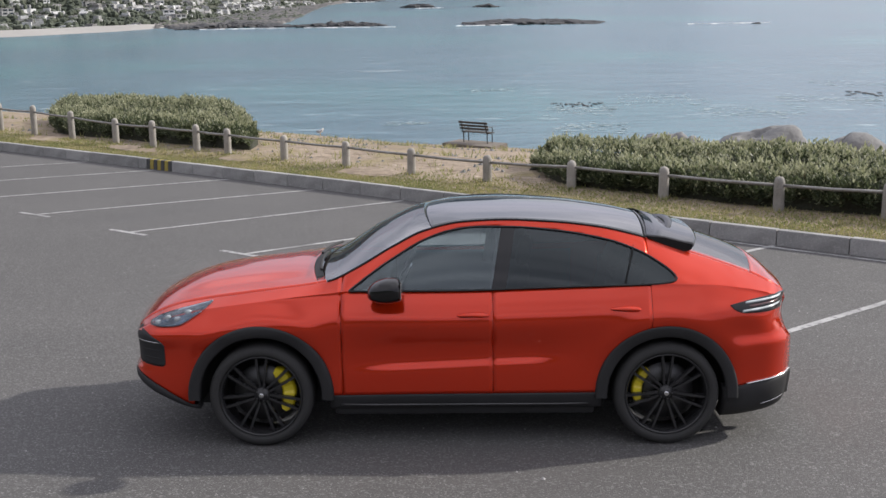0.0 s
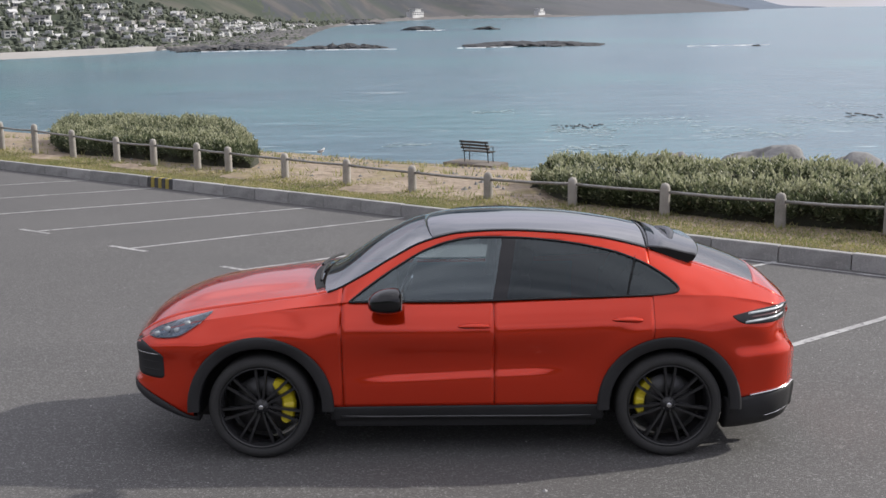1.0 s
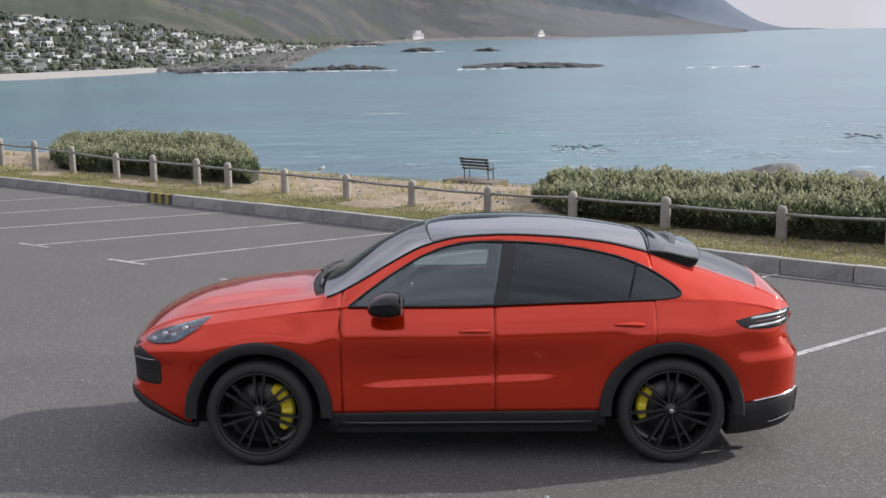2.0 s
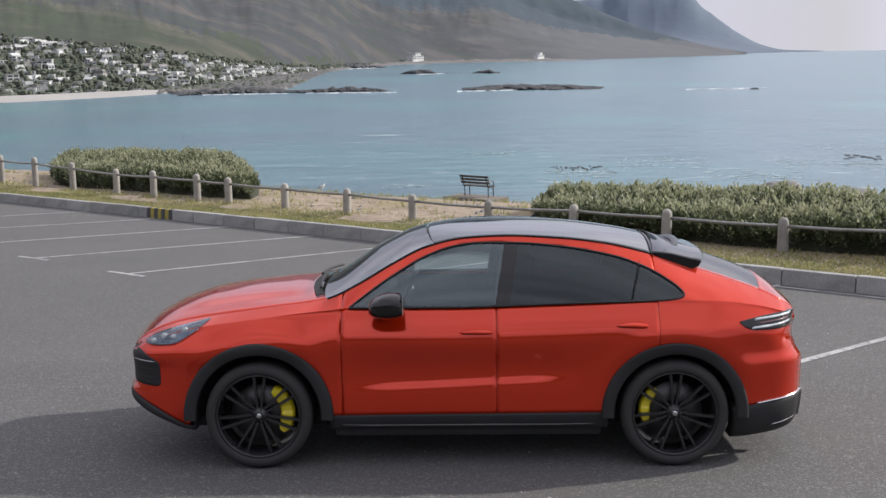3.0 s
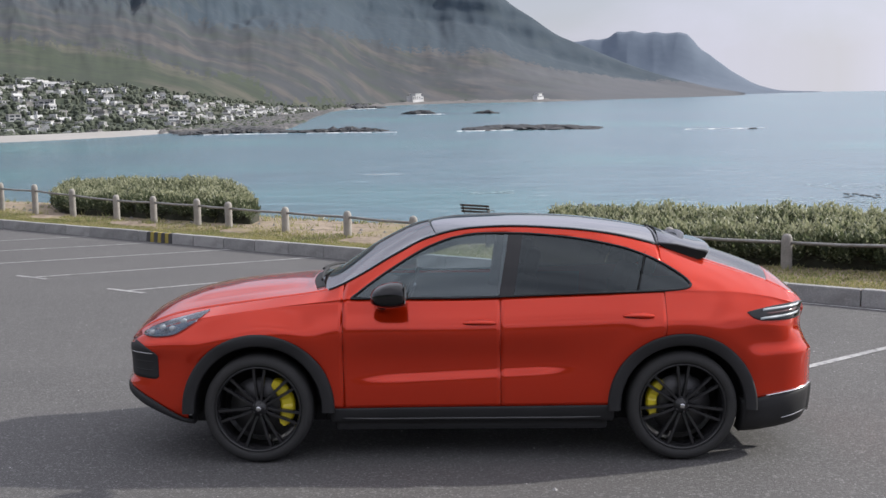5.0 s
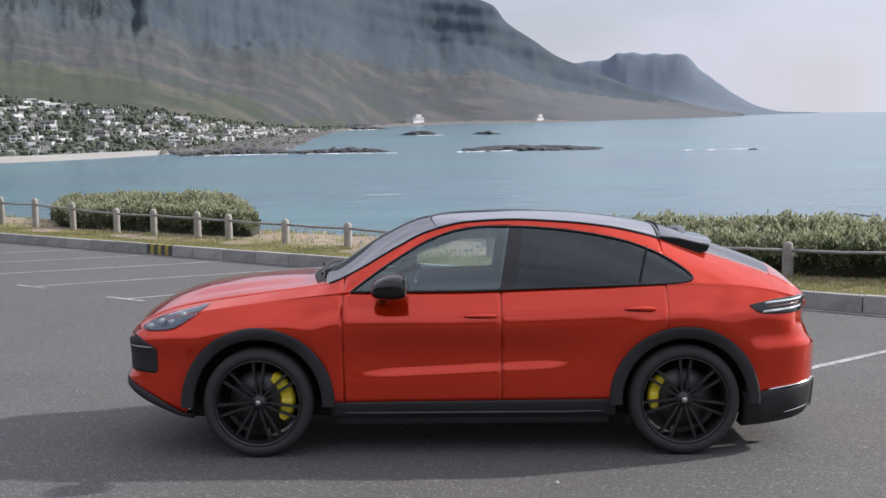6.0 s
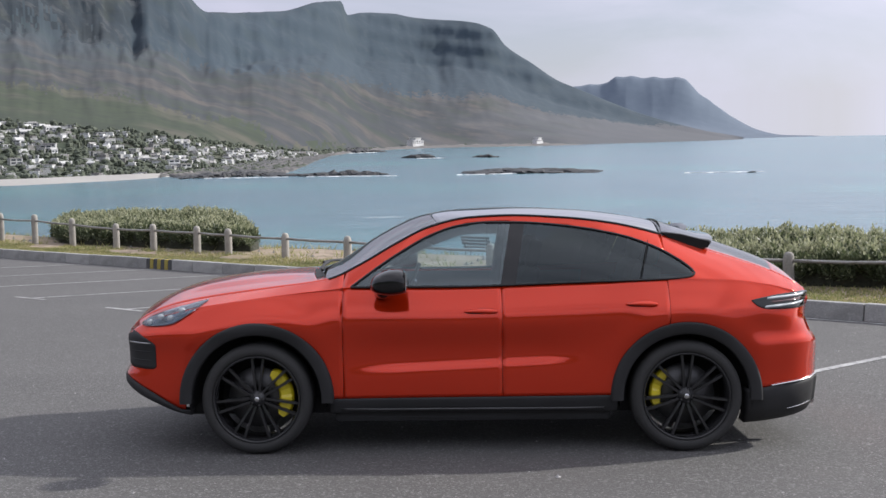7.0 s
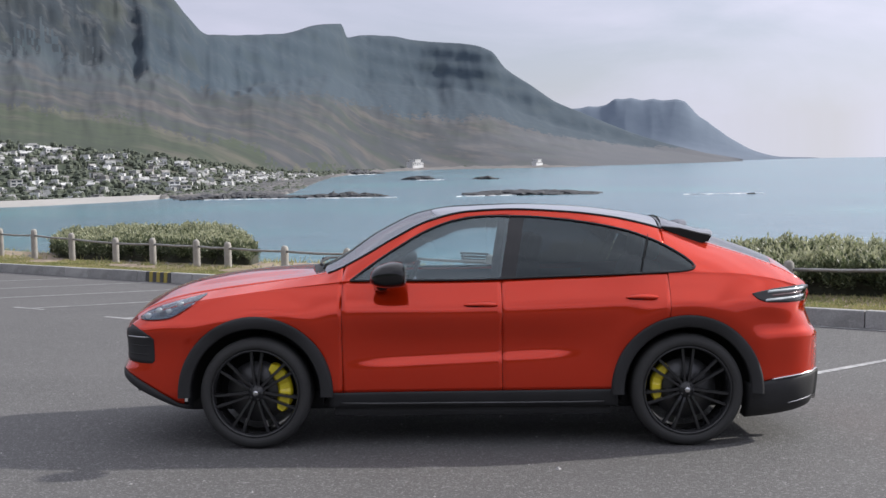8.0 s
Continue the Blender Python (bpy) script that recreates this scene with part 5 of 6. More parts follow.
def pane(name, x0, x1, material, parent, side, lean=0.0, sink=0.004, label=""):
    bm = bmesh.new()
    grid = []
    n = 40
    for i in range(n + 1):
        col = []
        for j in range(15):
            f = j / 14
            u = i / n
            a = x0 + (lean * f if x0 > -0.7 else 0)
            b = x1 + (lean * f if x1 < 1.4 else 0)
            x = a + (b - a) * u
            lo, hi = spline(WIN_LOW, x), spline(WIN_TOP, x)
            z = lo + (hi - lo) * f
            col.append(bm.verts.new((x, side * (flank(x, z) - sink), z)))
        grid.append(col)
    for i in range(n):
        for j in range(14):
            q = (grid[i][j], grid[i + 1][j], grid[i + 1][j + 1], grid[i][j + 1])
            bm.faces.new(q if side < 0 else q[::-1])
    bmesh.ops.remove_doubles(bm, verts=bm.verts, dist=1e-5)
    ob = part(name, finish(bm), material, parent, label)
    return ob


def wheel(parent, x, side, front):
    hub = new("wheel")
    hub.empty_display_size = 0.1
    hub.parent = parent
    hub.matrix_basis = Matrix.Translation((x, side * 0.83, WHEEL_Z)) @ (Matrix.Rotation(math.pi, 4, "Z") if side > 0 else Matrix.Identity(4))
    tagged(hub, "black multi-spoke wheel with wide tyre")
    # the wheel's outer face looks along -y
    bm = bmesh.new()
    prof = [(0.296, -0.118), (0.300, -0.131), (0.308, -0.140), (0.328, -0.146), (0.350, -0.138), (0.366, -0.120), (0.3735, -0.095), (0.375, -0.05), (0.375, 0.05), (0.372, 0.10), (0.355, 0.135), (0.30, 0.14), (0.296, 0.12)]
    lathe(bm, prof, 72)
    part("tyre", finish(bm), RUBBER, hub)
    bm = bmesh.new()
    lathe(bm, [(0.297, -0.126), (0.293, -0.133), (0.286, -0.132), (0.280, -0.115), (0.270, -0.06), (0.262, 0.06), (0.285, 0.12), (0.296, 0.12)], 72)
    part("rim", finish(bm), RIM_BLACK, hub)
    count = 7
    bm = bmesh.new()
    for w in (-1, 1):
        pts = []
        for k in range(6):
            f = k / 5
            r = 0.045 + 0.234 * f
            off = w * (0.012 + 0.026 * f)
            y = -0.085 - 0.030 * math.sin(f * 1.9) + 0.012 * f
            pts.append((r, y, off))
        rings = []
        for k, (r, y, off) in enumerate(pts):
            hw = 0.0125 - 0.002 * math.sin(math.pi * k / 5)
            rings.append([bm.verts.new(q) for q in ((r, y, off - hw * 0.7), (r, y, off + hw * 0.7), (r, y + 0.012, off + hw), (r, y + 0.04, off + hw), (r, y + 0.04, off - hw), (r, y + 0.012, off - hw))])
        for a, b in zip(rings, rings[1:]):
            for q in range(6):
                bm.faces.new((a[q], a[(q + 1) % 6], b[(q + 1) % 6], b[q]))
    bmesh.ops.recalc_face_normals(bm, faces=bm.faces)
    spoke = mesh_of("spoke", bm, RIM_BLACK)
    for k in range(count):
        ob = new("spoke", spoke)
        ob.parent = hub
        ob.matrix_basis = Matrix.Rotation(k * math.tau / count + 0.25, 4, "Y")
    bm = bmesh.new()
    lathe(bm, [(0.0, -0.112), (0.028, -0.112), (0.032, -0.106), (0.050, -0.096), (0.057, -0.084), (0.062, -0.03), (0.0, -0.03)], 32)
    part("hub_centre", finish(bm), RIM_BLACK, hub)
    bm = bmesh.new()
    lathe(bm, [(0.0, -0.117), (0.016, -0.1165), (0.020, -0.112), (0.0, -0.110)], 20)
    part("centre_cap", finish(bm), CHROME, hub, "small silver centre cap")
    for k in range(5):
        bm = bmesh.new()
        lathe(bm, [(0.0, -0.103), (0.007, -0.103), (0.009, -0.09), (0.0, -0.09)], 8)
        ob = part("wheel_bolt", bm, DISC, hub)
        ob.matrix_basis = Matrix.Translation((0.041 * math.cos(k * math.tau / 5), 0, 0.041 * math.sin(k * math.tau / 5)))
    bm = bmesh.new()
    lathe(bm, [(0.07, -0.018), (0.205, -0.018), (0.207, -0.012), (0.207, 0.012), (0.07, 0.012)], 48)
    part("brake_disc", finish(bm), DISC, hub)
    # the caliper sits behind the front hub and ahead of the rear one
    bm = bmesh.new()
    a0, a1 = (-38, 62) if front else (128, 200)
    r0, r1 = (0.145, 0.243) if front else (0.165, 0.240)
    if side > 0:
        a0, a1 = 180 - a1, 180 - a0
    rows = []
    n = 18
    for k in range(n + 1):
        a = radians(a0 + (a1 - a0) * k / n)
        pinch = 1 - 0.5 * abs(2 * k / n - 1) ** 6
        waist = 0.008 if abs(k - n // 2) <= 1 else 0
        c, s = math.cos(a), math.sin(a)
        mid, half = (r0 + r1) / 2, (r1 - r0) / 2 * pinch
        rows.append([bm.verts.new(((mid + half * d) * c, y + waist, (mid + half * d) * s)) for d, y in ((-1, 0.0), (-1, -0.050), (-0.7, -0.068), (0.7, -0.068), (1, -0.050), (1, 0.0))])
    for a, b in zip(rows, rows[1:]):
        for q in range(5):
            bm.faces.new((a[q], a[q + 1], b[q + 1], b[q]))
    bm.faces.new(rows[0])
    bm.faces.new(rows[-1][::-1])
    bmesh.ops.recalc_face_normals(bm, faces=bm.faces)
    part("brake_caliper", finish(bm, False), CALIPER, hub, "bright yellow brake caliper")
    return hub


def arch_trim(parent, xc, r, side):
    """Matt black cladding round a wheel opening."""
    bm = bmesh.new()
    rings = []
    n = 56
    for k in range(n + 1):
        a = radians(-3 + 186 * k / n)
        rim = []
        for rad, lift in ((r - 0.052, -0.05), (r - 0.055, 0.008), (r - 0.045, 0.017), (r + 0.012, 0.016), (r + 0.028, 0.010), (r + 0.030, -0.02)):
            x, z = xc + rad * math.cos(a), WHEEL_Z + rad * math.sin(a)
            rim.append(bm.verts.new((x, side * (max(flank(x, max(z, 0.36)), 0.955) + lift), z)))
        rings.append(rim)
    for a, b in zip(rings, rings[1:]):
        for q in range(5):
            bm.faces.new((a[q], a[q + 1], b[q + 1], b[q]))
    bmesh.ops.recalc_face_normals(bm, faces=bm.faces)
    part("arch_trim", finish(bm), TRIM, parent, "matt black wheel arch cladding")
    bm = bmesh.new()
    rings = []
    for k in range(25):
        a = radians(-10 + 200 * k / 24)
        rings.append([bm.verts.new((xc + (r - 0.03) * math.cos(a), side * y, WHEEL_Z + (r - 0.03) * math.sin(a))) for y in (0.93, 0.58)] + [bm.verts.new((xc, side * 0.58, WHEEL_Z))])
    for a, b in zip(rings, rings[1:]):
        bm.faces.new((a[0], a[1], b[1], b[0]))
        bm.faces.new((a[1], a[2], b[1]))
    part("wheel_well", finish(bm), TRIM, parent)


def lamp_patch(name, x0, x1, low, high, material, parent, side, proud, label="", steps=26, rows=10):
    bm = bmesh.new()
    grid = []
    for i in range(steps + 1):
        x = x0 + (x1 - x0) * i / steps
        lo, hi = spline(low, x), spline(high, x)
        grid.append([bm.verts.new((x + back(x, lo + (hi - lo) * j / rows), side * (flank(x, lo + (hi - lo) * j / rows) + proud), lo + (hi - lo) * j / rows)) for j in range(rows + 1)])
    for i in range(steps):
        for j in range(rows):
            q = (grid[i][j], grid[i + 1][j], grid[i + 1][j + 1], grid[i][j + 1])
            bm.faces.new(q if side < 0 else q[::-1])
    bmesh.ops.remove_doubles(bm, verts=bm.verts, dist=1e-5)
    ob = part(name, finish(bm), material, parent, label)
    mod = ob.modifiers.new("thickness", "SOLIDIFY")
    mod.thickness, mod.offset = 0.012, -1
    return ob


def seat(parent, x, y):
    holder = new("seat")
    holder.parent = parent
    holder.empty_display_size = 0.1
    holder.matrix_basis = Matrix.Translation((x, y, 0.42))
    tagged(holder, "black leather car seat")
    bm = bmesh.new()
    box(bm, -0.28, 0.26, -0.25, 0.25, 0.0, 0.24, 0.06)
    part("cushion", finish(bm), CABIN, holder)
    bm = bmesh.new()
    box(bm, -0.07, 0.07, -0.25, 0.25, 0.15, 0.80, 0.06)
    for v in bm.verts:
        v.co.x += 0.20 + (v.co.z - 0.15) * 0.34
    part("seat_back", finish(bm), CABIN, holder)
    bm = bmesh.new()
    box(bm, -0.05, 0.05, -0.13, 0.13, 0.80, 0.99, 0.045)
    for v in bm.verts:
        v.co.x += 0.42 + (v.co.z - 0.8) * 0.2
    part("headrest", finish(bm), CABIN, holder)


def car():
    root = thing("car", "orange red coupe sport utility vehicle with black roof parked on asphalt", "car",
                 Matrix.Translation((0, 0, gz(0, 0))) @ Matrix.Rotation(-math.atan(SLOPE_Y), 4, "X") @ Matrix.Rotation(math.atan(SLOPE_X), 4, "Y"))
    top0 = NS + NB
    # painted panels
    panel("hood", -2.40, -1.035, top0, ROWS, PAINT, root, "orange red hood with two soft creases", gap=0.0)
    for side in (-1, 1):
        panel("front_wing", -2.40, -0.862, 0, top0, PAINT, root, "orange red front wing round the wheel", side, gap=0.0015)
        panel("front_door", -0.862, 0.212, 0, NS, PAINT, root, "orange red front door with a low body crease", side)
        panel("rear_door", 0.212, 1.33, 0, NS, PAINT, root, "orange red rear door with a low body crease", side)
        panel("rear_wing", 1.33, 2.36, 0, top0, PAINT, root, "orange red rear wing with broad haunch", side, keep=lambda p: not in_window(p), gap=0.0015)
        panel("window_frame", -0.866, 1.333, NS, top0, PAINT, root, "orange red roof pillar and window frame", side, keep=lambda p: not in_window(p), gap=0.001)
        panel("a_pillar_fill", -1.035, -0.975, top0, top0 + 2, PAINT, root, "", side, gap=0.0)
    panel("cowl", -1.035, -0.975, top0 + 2, ROWS, TRIM, root, "black windscreen cowl", gap=0.0)
    panel("windscreen", -0.975, -0.22, top0, ROWS, SCREEN_GLASS, root, "raked clear windscreen", gap=0.0, thick=0)
    panel("roof", -0.22, 1.32, top0, ROWS, ROOF_BLACK, root, "gloss black roof panel", gap=0.0)
    panel("spoiler_base", 1.32, 1.62, top0, ROWS, GLOSS_BLACK, root, "", gap=0.002)
    panel("rear_window", 1.62, 2.075, top0 + 1, ROWS, REAR_GLASS, root, "steep dark rear window", gap=0.001, thick=0)
    panel("tailgate", 2.075, 2.36, top0, ROWS, PAINT, root, "", gap=0.002)
    for side in (-1, 1):
        panel("rear_window_edge", 1.62, 2.075, top0, top0 + 1, PAINT, root, "", side, gap=0.0)
    cap("front_bumper", -2.40, PAINT, root)
    cap("rear_bumper", 2.36, PAINT, root)

    # glass and its frames
    for side in (-1, 1):
        pane("front_side_window", -0.806, 0.205, CLEAR_GLASS, root, side, 0.075, label="lightly tinted front side window")
        pane("centre_pillar", 0.205, 0.305, PILLAR_BLACK, root, side, 0.075, sink=0.002)
        pane("rear_side_window", 0.305, 1.14, DARK_GLASS, root, side, 0.075, label="dark privacy glass rear side window")
        pane("quarter_window", 1.155, 1.515, DARK_GLASS, root, side, 0.075, label="dark privacy glass quarter window")
        loop = []
        for k in range(60):
            x = -0.806 + 2.321 * (1 - math.cos(math.pi * k / 60)) / 2
            loop.append((x, side * (flank(x, spline(WIN_TOP, x)) + 0.001), spline(WIN_TOP, x)))
        for k in range(60):
            x = 1.515 - 2.321 * (1 - math.cos(math.pi * k / 60)) / 2
            loop.append((x, side * (flank(x, spline(WIN_LOW, x)) + 0.001), spline(WIN_LOW, x)))
        bm = bmesh.new()
        tube(bm, loop, 0.0085, 8, True)
        part("window_trim", finish(bm), GLOSS_BLACK, root, "thin black window surround")
        bm = bmesh.new()
        tube(bm, [(1.1475 + 0.075 * f, side * (flank(1.15, 1.15 + 0.25 * f) + 0.001), 1.155 + 0.26 * f) for f in (0, 0.3, 0.6, 1)], 0.0025, 6)
        part("window_bar", bm, GLOSS_BLACK, root)
    for edge in (top0,):
        for side in (-1, 1):
            bm = bmesh.new()
            pts = [skin(-0.97 + 0.75 * k / 16, edge) for k in range(17)]
            tube(bm, [(p.x, p.y if side < 0 else -p.y, p.z) for p in pts], 0.010, 6)
            part("windscreen_trim", finish(bm), GLOSS_BLACK, root)
            bm = bmesh.new()
            pts = [skin(-0.22 + 1.54 * k / 30, edge) for k in range(31)]
            tube(bm, [(p.x, p.y if side < 0 else -p.y, p.z) for p in pts], 0.009, 6)
            part("roof_seam", finish(bm), GLOSS_BLACK, root)

    # wipers on the cowl
    for y0, y1 in ((-0.55, 0.05), (0.0, 0.62)):
        bm = bmesh.new()
        pts = []
        for k in range(9):
            y = y0 + (y1 - y0) * k / 8
            x = -0.99 + 0.03 * k / 8 - 0.10 * (1 - (y / 0.755) ** 2)
            z = spline(RAIL_Z, -0.97) + (spline(CROWN, -0.97) - spline(RAIL_Z, -0.97)) * (1 - (abs(y) / 0.755) ** 2.2) + 0.03
            pts.append((x, y, z))
        tube(bm, pts, 0.011, 6)
        part("wiper", bm, TRIM, root)

    # spoiler
    bm = bmesh.new()
    rings = []
    for k in range(33):
        u = -1 + k / 16
        y = 0.635 * u
        z7, zc = spline(RAIL_Z, 1.30), spline(CROWN, 1.30)
        top = z7 + (zc - z7) * (1 - abs(u) ** 2.2)
        bow = spline(BOW, 1.5) * (1 - u * u)
        tip = 0.030 * (1 - abs(u) ** 8)
        wing = 1.70 + bow * 1.2 - 0.03 * abs(u) ** 4
        arc = (zc - z7) * (1 - 0.65 * abs(u) ** 3)
        mid, end = z7 + 0.75 * arc, z7 + 0.45 * arc
        rings.append([bm.verts.new(q) for q in ((1.33 + bow, y, top + 0.003), (1.46 + bow, y, mid - 0.030), (1.60 + bow, y, end - 0.058 + tip * 0.3), (wing - 0.012, y, end - 0.071 + tip * 0.5), (wing + 0.004, y, end - 0.080 + tip * 0.4),
                                                 (wing - 0.016, y, end - 0.112 + tip * 0.2), (1.60 + bow, y, end - 0.125), (1.38 + bow, y, top - 0.03))])
    for a, b in zip(rings, rings[1:]):
        for q in range(8):
            bm.faces.new((a[q], a[(q + 1) % 8], b[(q + 1) % 8], b[q]))
    ends = [bm.faces.new(rings[0]), bm.faces.new(rings[-1][::-1])]
    bmesh.ops.recalc_face_normals(bm, faces=bm.faces)
    finish(bm)
    for f in ends:
        f.smooth = False
    part("roof_spoiler", bm, GLOSS_BLACK, root, "gloss black roof spoiler")
    bm = bmesh.new()
    rings = []
    for k in range(25):
        u = -1 + k / 12
        y = 0.46 * u
        full = max(1 - u * u, 0.02)
        back_x = 1.45 + 0.08 * full
        z = spline(CROWN, 1.44) - 0.032 - 0.028 * u * u
        rise, deep = 0.040 * full, 0.085 * full ** 0.5
        rings.append([bm.verts.new(q) for q in ((back_x, y, z - 0.03), (back_x + deep * 0.4, y, z + rise), (back_x + deep * 0.8, y, z + rise), (back_x + deep, y, z + rise * 0.7), (back_x + deep * 0.9, y, z - 0.02), (back_x + deep * 0.4, y, z - 0.03))])
    for a, b in zip(rings, rings[1:]):
        for q in range(6):
            bm.faces.new((a[q], a[(q + 1) % 6], b[(q + 1) % 6], b[q]))
    bm.faces.new(rings[0])
    bm.faces.new(rings[-1][::-1])
    bmesh.ops.recalc_face_normals(bm, faces=bm.faces)
    part("spoiler_lip", finish(bm), PILLAR_BLACK, root)

    for side in (-1, 1):
        # cladding below the paint
        strip("side_skirt", -0.955, 0.985, lambda x: 0.268, lambda x: spline(FOOT, x) - 0.002, TRIM, root, 0.004, side, 50, 8, 0.12, "matt black side skirt")
        strip("skirt_strip", -0.88, 0.90, lambda x: 0.286, lambda x: 0.304, DISC, root, 0.016, side, 40, 4, 0.02)
        strip("front_lip", -2.385, -1.90, lambda x: spline([(-2.385, 0.475), (-2.2, 0.368), (-2.01, 0.282), (-1.93, 0.262)], x), lambda x: spline(FOOT, x) - 0.002, TRIM, root, 0.016, side, 26, 6, 0.10)
        strip("rear_valance", 1.86, 2.375, lambda x: spline([(1.86, 0.165), (2.1, 0.19), (2.3, 0.235), (2.375, 0.30)], x), lambda x: spline(FOOT, x) - 0.003, TRIM, root, 0.012, side, 30, 10, 0.14, "black lower rear bumper")
        strip("bumper_accent", 2.02, 2.37, lambda x: spline(FOOT, x) - 0.006, lambda x: spline(FOOT, x) + 0.006, CHROME, root, 0.016, side, 20, 3, 0.02, "thin silver bumper strip")
        strip("diffuser_accent", 2.12, 2.34, lambda x: spline([(2.12, 0.262), (2.34, 0.285)], x), lambda x: spline([(2.12, 0.270), (2.34, 0.310)], x), CHROME, root, 0.020, side, 20, 3, 0.02)
        # lamps
        low = [(-2.27, 0.875), (-2.2, 0.866), (-2.05, 0.880), (-1.92, 0.945), (-1.80, 1.035)]
        high = [(-2.27, 0.885), (-2.2, 0.925), (-2.05, 0.978), (-1.92, 1.012), (-1.80, 1.042)]
        lamp = lamp_patch("headlamp", -2.27, -1.80, low, high, LAMP_HOUSING, root, side, 0.001, "swept dark headlamp with four lights under clear glass")
        for k in range(4):
            x = -2.19 + 0.075 * k
            mid = (spline(low, x) + spline(high, x)) / 2 + (0.012 if k % 2 else -0.008)
            bm = bmesh.new()
            bmesh.ops.create_uvsphere(bm, u_segments=14, v_segments=10, radius=0.023)
            ob = part("light_unit", finish(bm), LAMP_CLEAR, lamp)
            ob.location = (x, side * (flank(x, mid) + 0.004), mid)
            ob.scale = (1.1, 0.5, 0.9)
        lamp_patch("lamp_glass", -2.27, -1.80, low, high, LENS_GLASS, lamp, side, 0.014)
        low = [(1.885, 1.012), (1.93, 0.975), (2.0, 0.955), (2.2, 0.95), (2.36, 0.952)]
        high = [(1.885, 1.018), (1.95, 1.030), (2.1, 1.050), (2.25, 1.058), (2.36, 1.04)]
        tail = lamp_patch("tail_lamp", 1.885, 2.325, low, high, GLOSS_BLACK, root, side, 0.006, "smoked tail lamp with clear inner bars")
        for k, (x0, x1) in enumerate(((1.965, 2.30), (2.02, 2.27), (1.99, 2.29))):
            strip("light_bar", x0, x1, lambda x, k=k: 0.962 + 0.027 * k + 0.05 * (x - 2.0), lambda x, k=k: 0.981 + 0.027 * k + 0.05 * (x - 2.0), LAMP_RED if k == 1 else LAMP_CLEAR, tail, 0.016, side, 16, 4, 0.008)
        # front corner intake with slats
        lo = [(-2.385, 0.60), (-2.35, 0.578), (-2.17, 0.572), (-2.145, 0.59)]
        hi = [(-2.385, 0.815), (-2.35, 0.835), (-2.17, 0.760), (-2.145, 0.735)]
        intake = lamp_patch("corner_intake", -2.385, -2.145, lo, hi, TRIM, root, side, 0.004, "black bumper intake with slats")
        for k in range(3):
            z = 0.63 + 0.06 * k
            strip("slat", -2.375, -2.165, lambda x, z=z: z - 0.006, lambda x, z=z: z + 0.008, TRIM if k < 2 else CHROME, intake, 0.010, side, 16, 2, 0.012)
        # handles
        for x0, x1, z in ((-0.045, 0.185, 0.962), (1.035, 1.25, 1.004)):
            bm = bmesh.new()
            bmesh.ops.create_uvsphere(bm, u_segments=24, v_segments=14, radius=1)
            for v in bm.verts:
                px = math.copysign(abs(v.co.x) ** 0.75, v.co.x)
                x = (x0 + x1) / 2 + px * (x1 - x0) / 2
                zz = z + 0.004 + v.co.z * (0.017 + 0.004 * px) - 0.006 * px * px
                v.co = Vector((x, side * (flank(x, zz) + 0.010 + 0.024 * v.co.y * side), zz))
            bmesh.ops.recalc_face_normals(bm, faces=bm.faces)
            part("door_handle", finish(bm), PAINT, root)
            # Thin black strip painted in as the shadow below the handle.
            strip("handle_shade", x0 + 0.02, x1 - 0.045, lambda x, z=z: z - 0.019 + 0.8 * (x - x0 - 0.085) ** 2, lambda x, z=z: z - 0.008, PILLAR_BLACK, root, 0.0015, side, 20, 3, 0.004)
        # mirror
        mirror = new("door_mirror")
        mirror.parent = root
        mirror.empty_display_size = 0.1
        tagged(mirror, "gloss black door mirror")
        bm = bmesh.new()
        bmesh.ops.create_uvsphere(bm, u_segments=28, v_segments=18, radius=1)
        for v in bm.verts:
            c = v.co.copy()
            px = math.copysign(abs(c.x) ** 0.7, c.x)
            pz = math.copysign(abs(c.z) ** 0.72, c.z)
            flat = min(px, 0.72)
            v.co = Vector((-0.525 + flat * 0.135 * (1 - 0.10 * pz), side * (1.065 + c.y * 0.125), 1.170 + pz * 0.088 * (1 - 0.22 * max(-px, 0)) + 0.01 * px))
        part("mirror_housing", finish(bm), GLOSS_BLACK, mirror)
        bm = bmesh.new()
        tube(bm, [(-0.60, side * 0.90, 1.085), (-0.585, side * 0.97, 1.095), (-0.56, side * 1.03, 1.12)], [0.05, 0.042, 0.036], 10)
        part("mirror_foot", finish(bm), GLOSS_BLACK, mirror)
        bm = bmesh.new()
        box(bm, -0.427, -0.421, side * 1.065 - 0.095, side * 1.065 + 0.095, 1.125, 1.235, 0.002)
        part("mirror_glass", bm, CHROME, mirror)
        arch_trim(root, WHEEL_F, ARCH_F, side)
        arch_trim(root, WHEEL_R, ARCH_R, side)
        wheel(root, WHEEL_F, side, True)
        wheel(root, WHEEL_R, side, False)

    # main grille and plate recess on the nose, lower lip
    bm = bmesh.new()
    box(bm, -2.443, -2.38, -0.40, 0.40, 0.55, 0.72, 0.012)
    grille = part("grille", bm, TRIM, root, "black front grille with slats")
    for k in range(4):
        bm = bmesh.new()
        box(bm, -2.450, -2.44, -0.38, 0.38, 0.565 + 0.038 * k, 0.582 + 0.038 * k, 0.003)
        part("slat", bm, GLOSS_BLACK, grille)
    bm = bmesh.new()
    box(bm, -2.36, -1.98, -0.52, 0.52, 0.33, 0.40, 0.012)
    part("front_splitter", bm, TRIM, root)
    bm = bmesh.new()
    box(bm, 2.02, 2.385, -0.50, 0.50, 0.25, 0.46, 0.03)
    part("rear_diffuser", bm, TRIM, root)
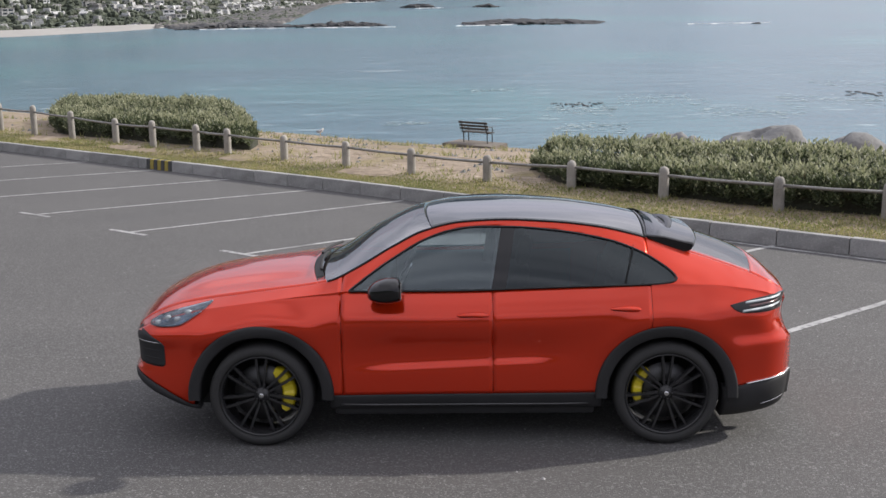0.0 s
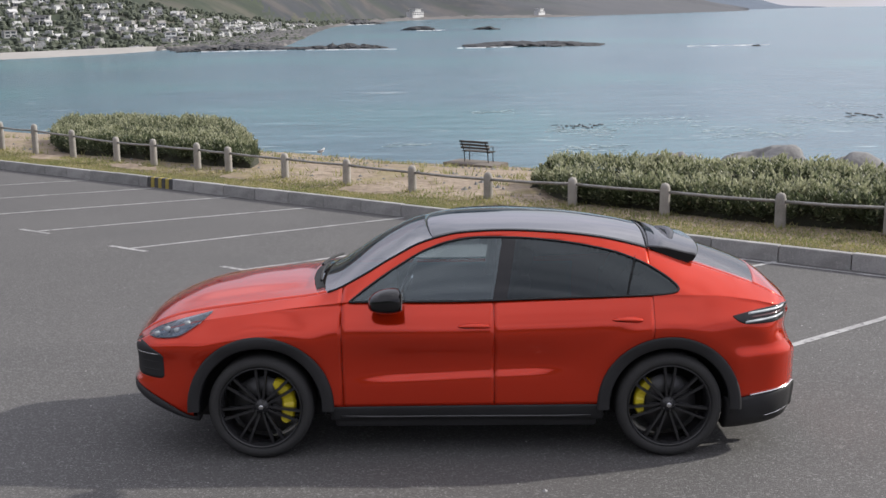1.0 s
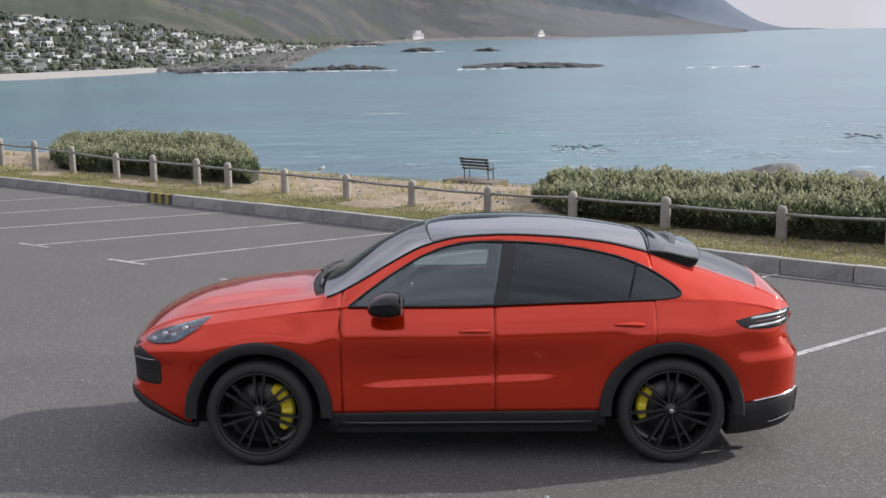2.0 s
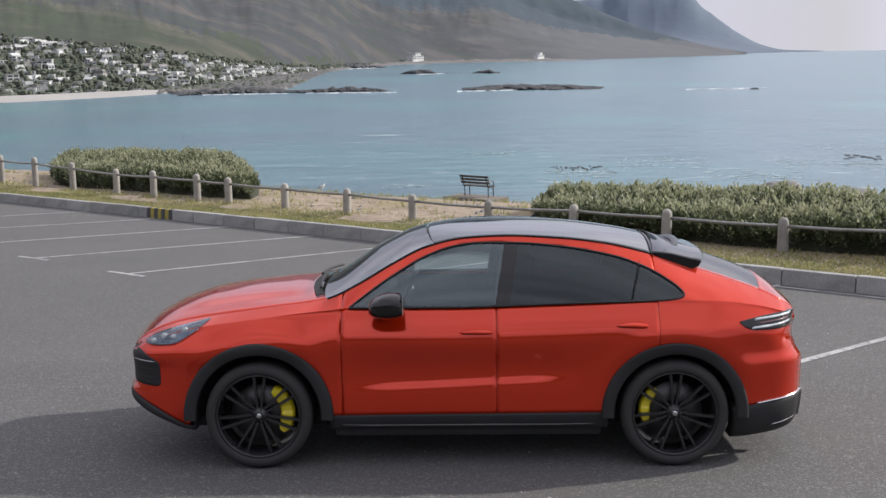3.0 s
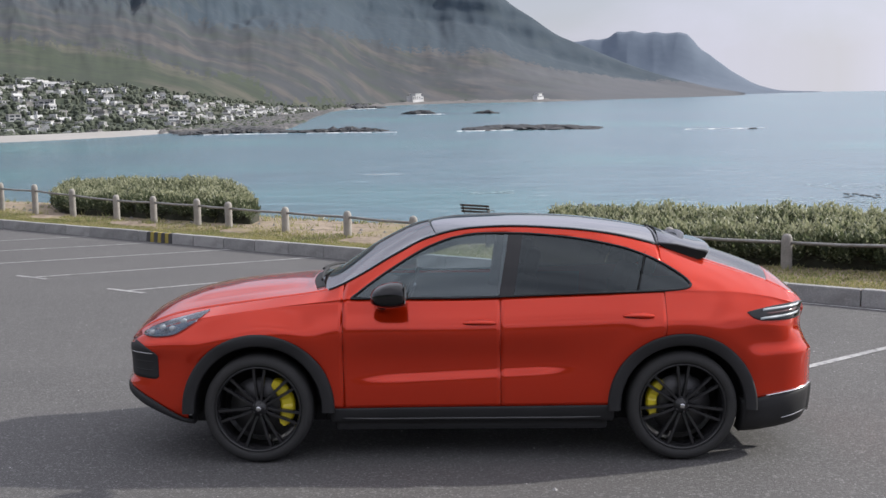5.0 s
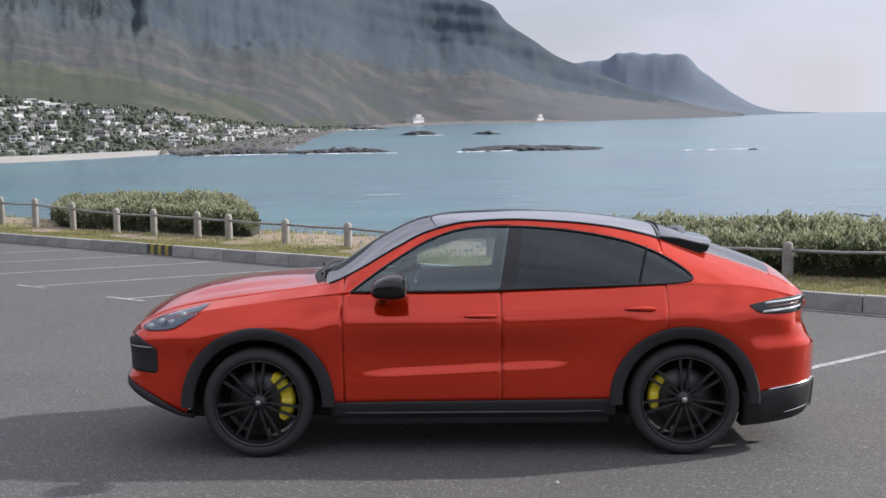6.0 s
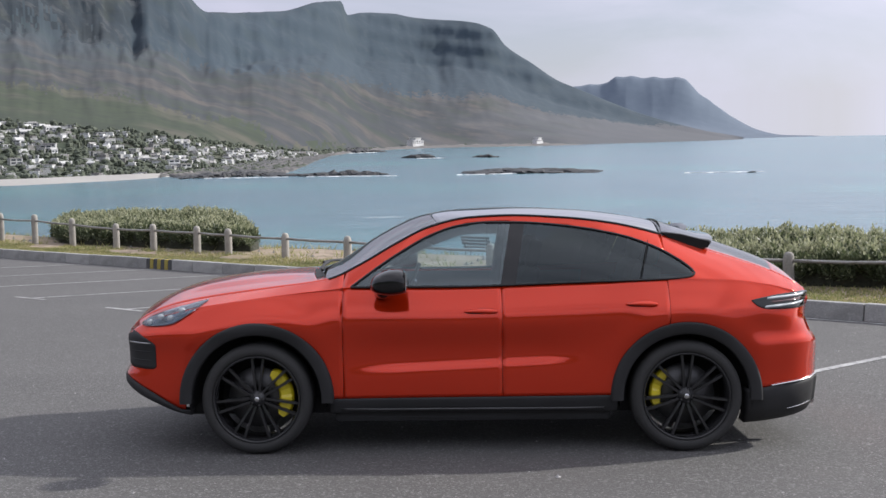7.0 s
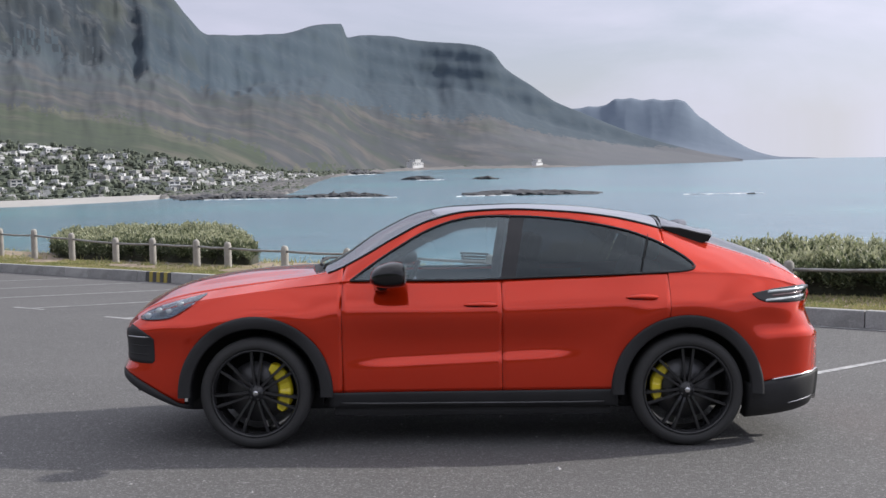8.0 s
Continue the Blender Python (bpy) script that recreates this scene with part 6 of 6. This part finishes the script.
    for side in (-1, 1):
        bm = bmesh.new()
        tube(bm, [(2.28, side * 0.48, 0.28), (2.43, side * 0.48, 0.275)], 0.042, 16)
        part("exhaust_tip", finish(bm), CHROME, root)
    bm = bmesh.new()
    box(bm, -2.0, 2.05, -0.58, 0.58, 0.20, 0.36, 0.03)
    box(bm, -0.93, 0.95, -0.86, 0.86, 0.20, 0.34, 0.03)
    part("underbody", bm, TRIM, root)

    # cabin
    bm = bmesh.new()
    box(bm, -0.93, 0.95, -0.80, 0.80, 0.36, 0.44, 0.01)
    box(bm, 0.96, 2.0, -0.56, 0.56, 0.36, 0.44, 0.01)
    part("cabin_floor", bm, CABIN, root)
    bm = bmesh.new()
    box(bm, -1.0, -0.55, -0.80, 0.80, 0.70, 1.10, 0.07)
    part("dashboard", finish(bm), CABIN, root)
    bm = bmesh.new()
    box(bm, 1.15, 2.05, -0.78, 0.78, 0.85, 1.06, 0.02)
    part("parcel_shelf", bm, CABIN, root)
    for side in (-1, 1):
        bm = bmesh.new()
        grid = [[bm.verts.new((x, side * (flank(x, z) - 0.075), z)) for z in (0.40, 0.6, 0.8, 1.0, 1.10)] for x in [-0.93 + 1.86 * k / 20 for k in range(21)]]
        for a, b in zip(grid, grid[1:]):
            for q in range(4):
                bm.faces.new((a[q], b[q], b[q + 1], a[q + 1]))
        part("door_lining", finish(bm), CABIN, root)
        bm = bmesh.new()
        tube(bm, [(0.22, side * 0.84, 1.0), (0.26, side * 0.75, 1.3), (0.30, side * 0.60, 1.56)], 0.045, 8)
        part("pillar_lining", finish(bm), CABIN, root)
    bm = bmesh.new()
    grid = []
    for k in range(21):
        x = -0.16 + 1.5 * k / 20
        row = []
        for j in range(13):
            u = -1 + j / 6
            z = spline(RAIL_Z, x) + (spline(CROWN, x) - spline(RAIL_Z, x)) * (1 - abs(u) ** 2.2) - 0.045
            row.append(bm.verts.new((x, u * (spline(RAIL_Y, x) - 0.02), z)))
        grid.append(row)
    for a, b in zip(grid, grid[1:]):
        for q in range(12):
            bm.faces.new((a[q], a[q + 1], b[q + 1], b[q]))
    part("headliner", finish(bm), HEADLINER, root)
    for y in (-0.38, 0.38):
        seat(root, 0.02, y)
        seat(root, 0.86, y)
    steering = new("steering_wheel")
    steering.parent = root
    steering.empty_display_size = 0.1
    steering.matrix_basis = Matrix.Translation((-0.46, 0.38, 1.02)) @ Matrix.Rotation(radians(-66), 4, "Y")
    tagged(steering, "black leather steering wheel")
    bm = bmesh.new()
    tube(bm, [(0.18 * math.cos(k * math.tau / 32), 0.18 * math.sin(k * math.tau / 32), 0) for k in range(32)], 0.016, 8, True)
    part("steering_rim", finish(bm), CABIN, steering)
    bm = bmesh.new()
    box(bm, -0.17, 0.02, -0.02, 0.02, -0.012, 0.012, 0.005)
    box(bm, -0.03, 0.03, -0.17, 0.17, -0.012, 0.012, 0.005)
    box(bm, -0.06, 0.06, -0.06, 0.06, -0.04, 0.02, 0.01)
    part("steering_hub", bm, CHROME, steering)
    bm = bmesh.new()
    box(bm, -0.012, 0.012, -0.11, 0.11, 1.36, 1.43, 0.01)
    for v in bm.verts:
        v.co.x += -0.42 + (v.co.z - 1.4) * 0.3
    part("inner_mirror", bm, CABIN, root)
    return root


car()
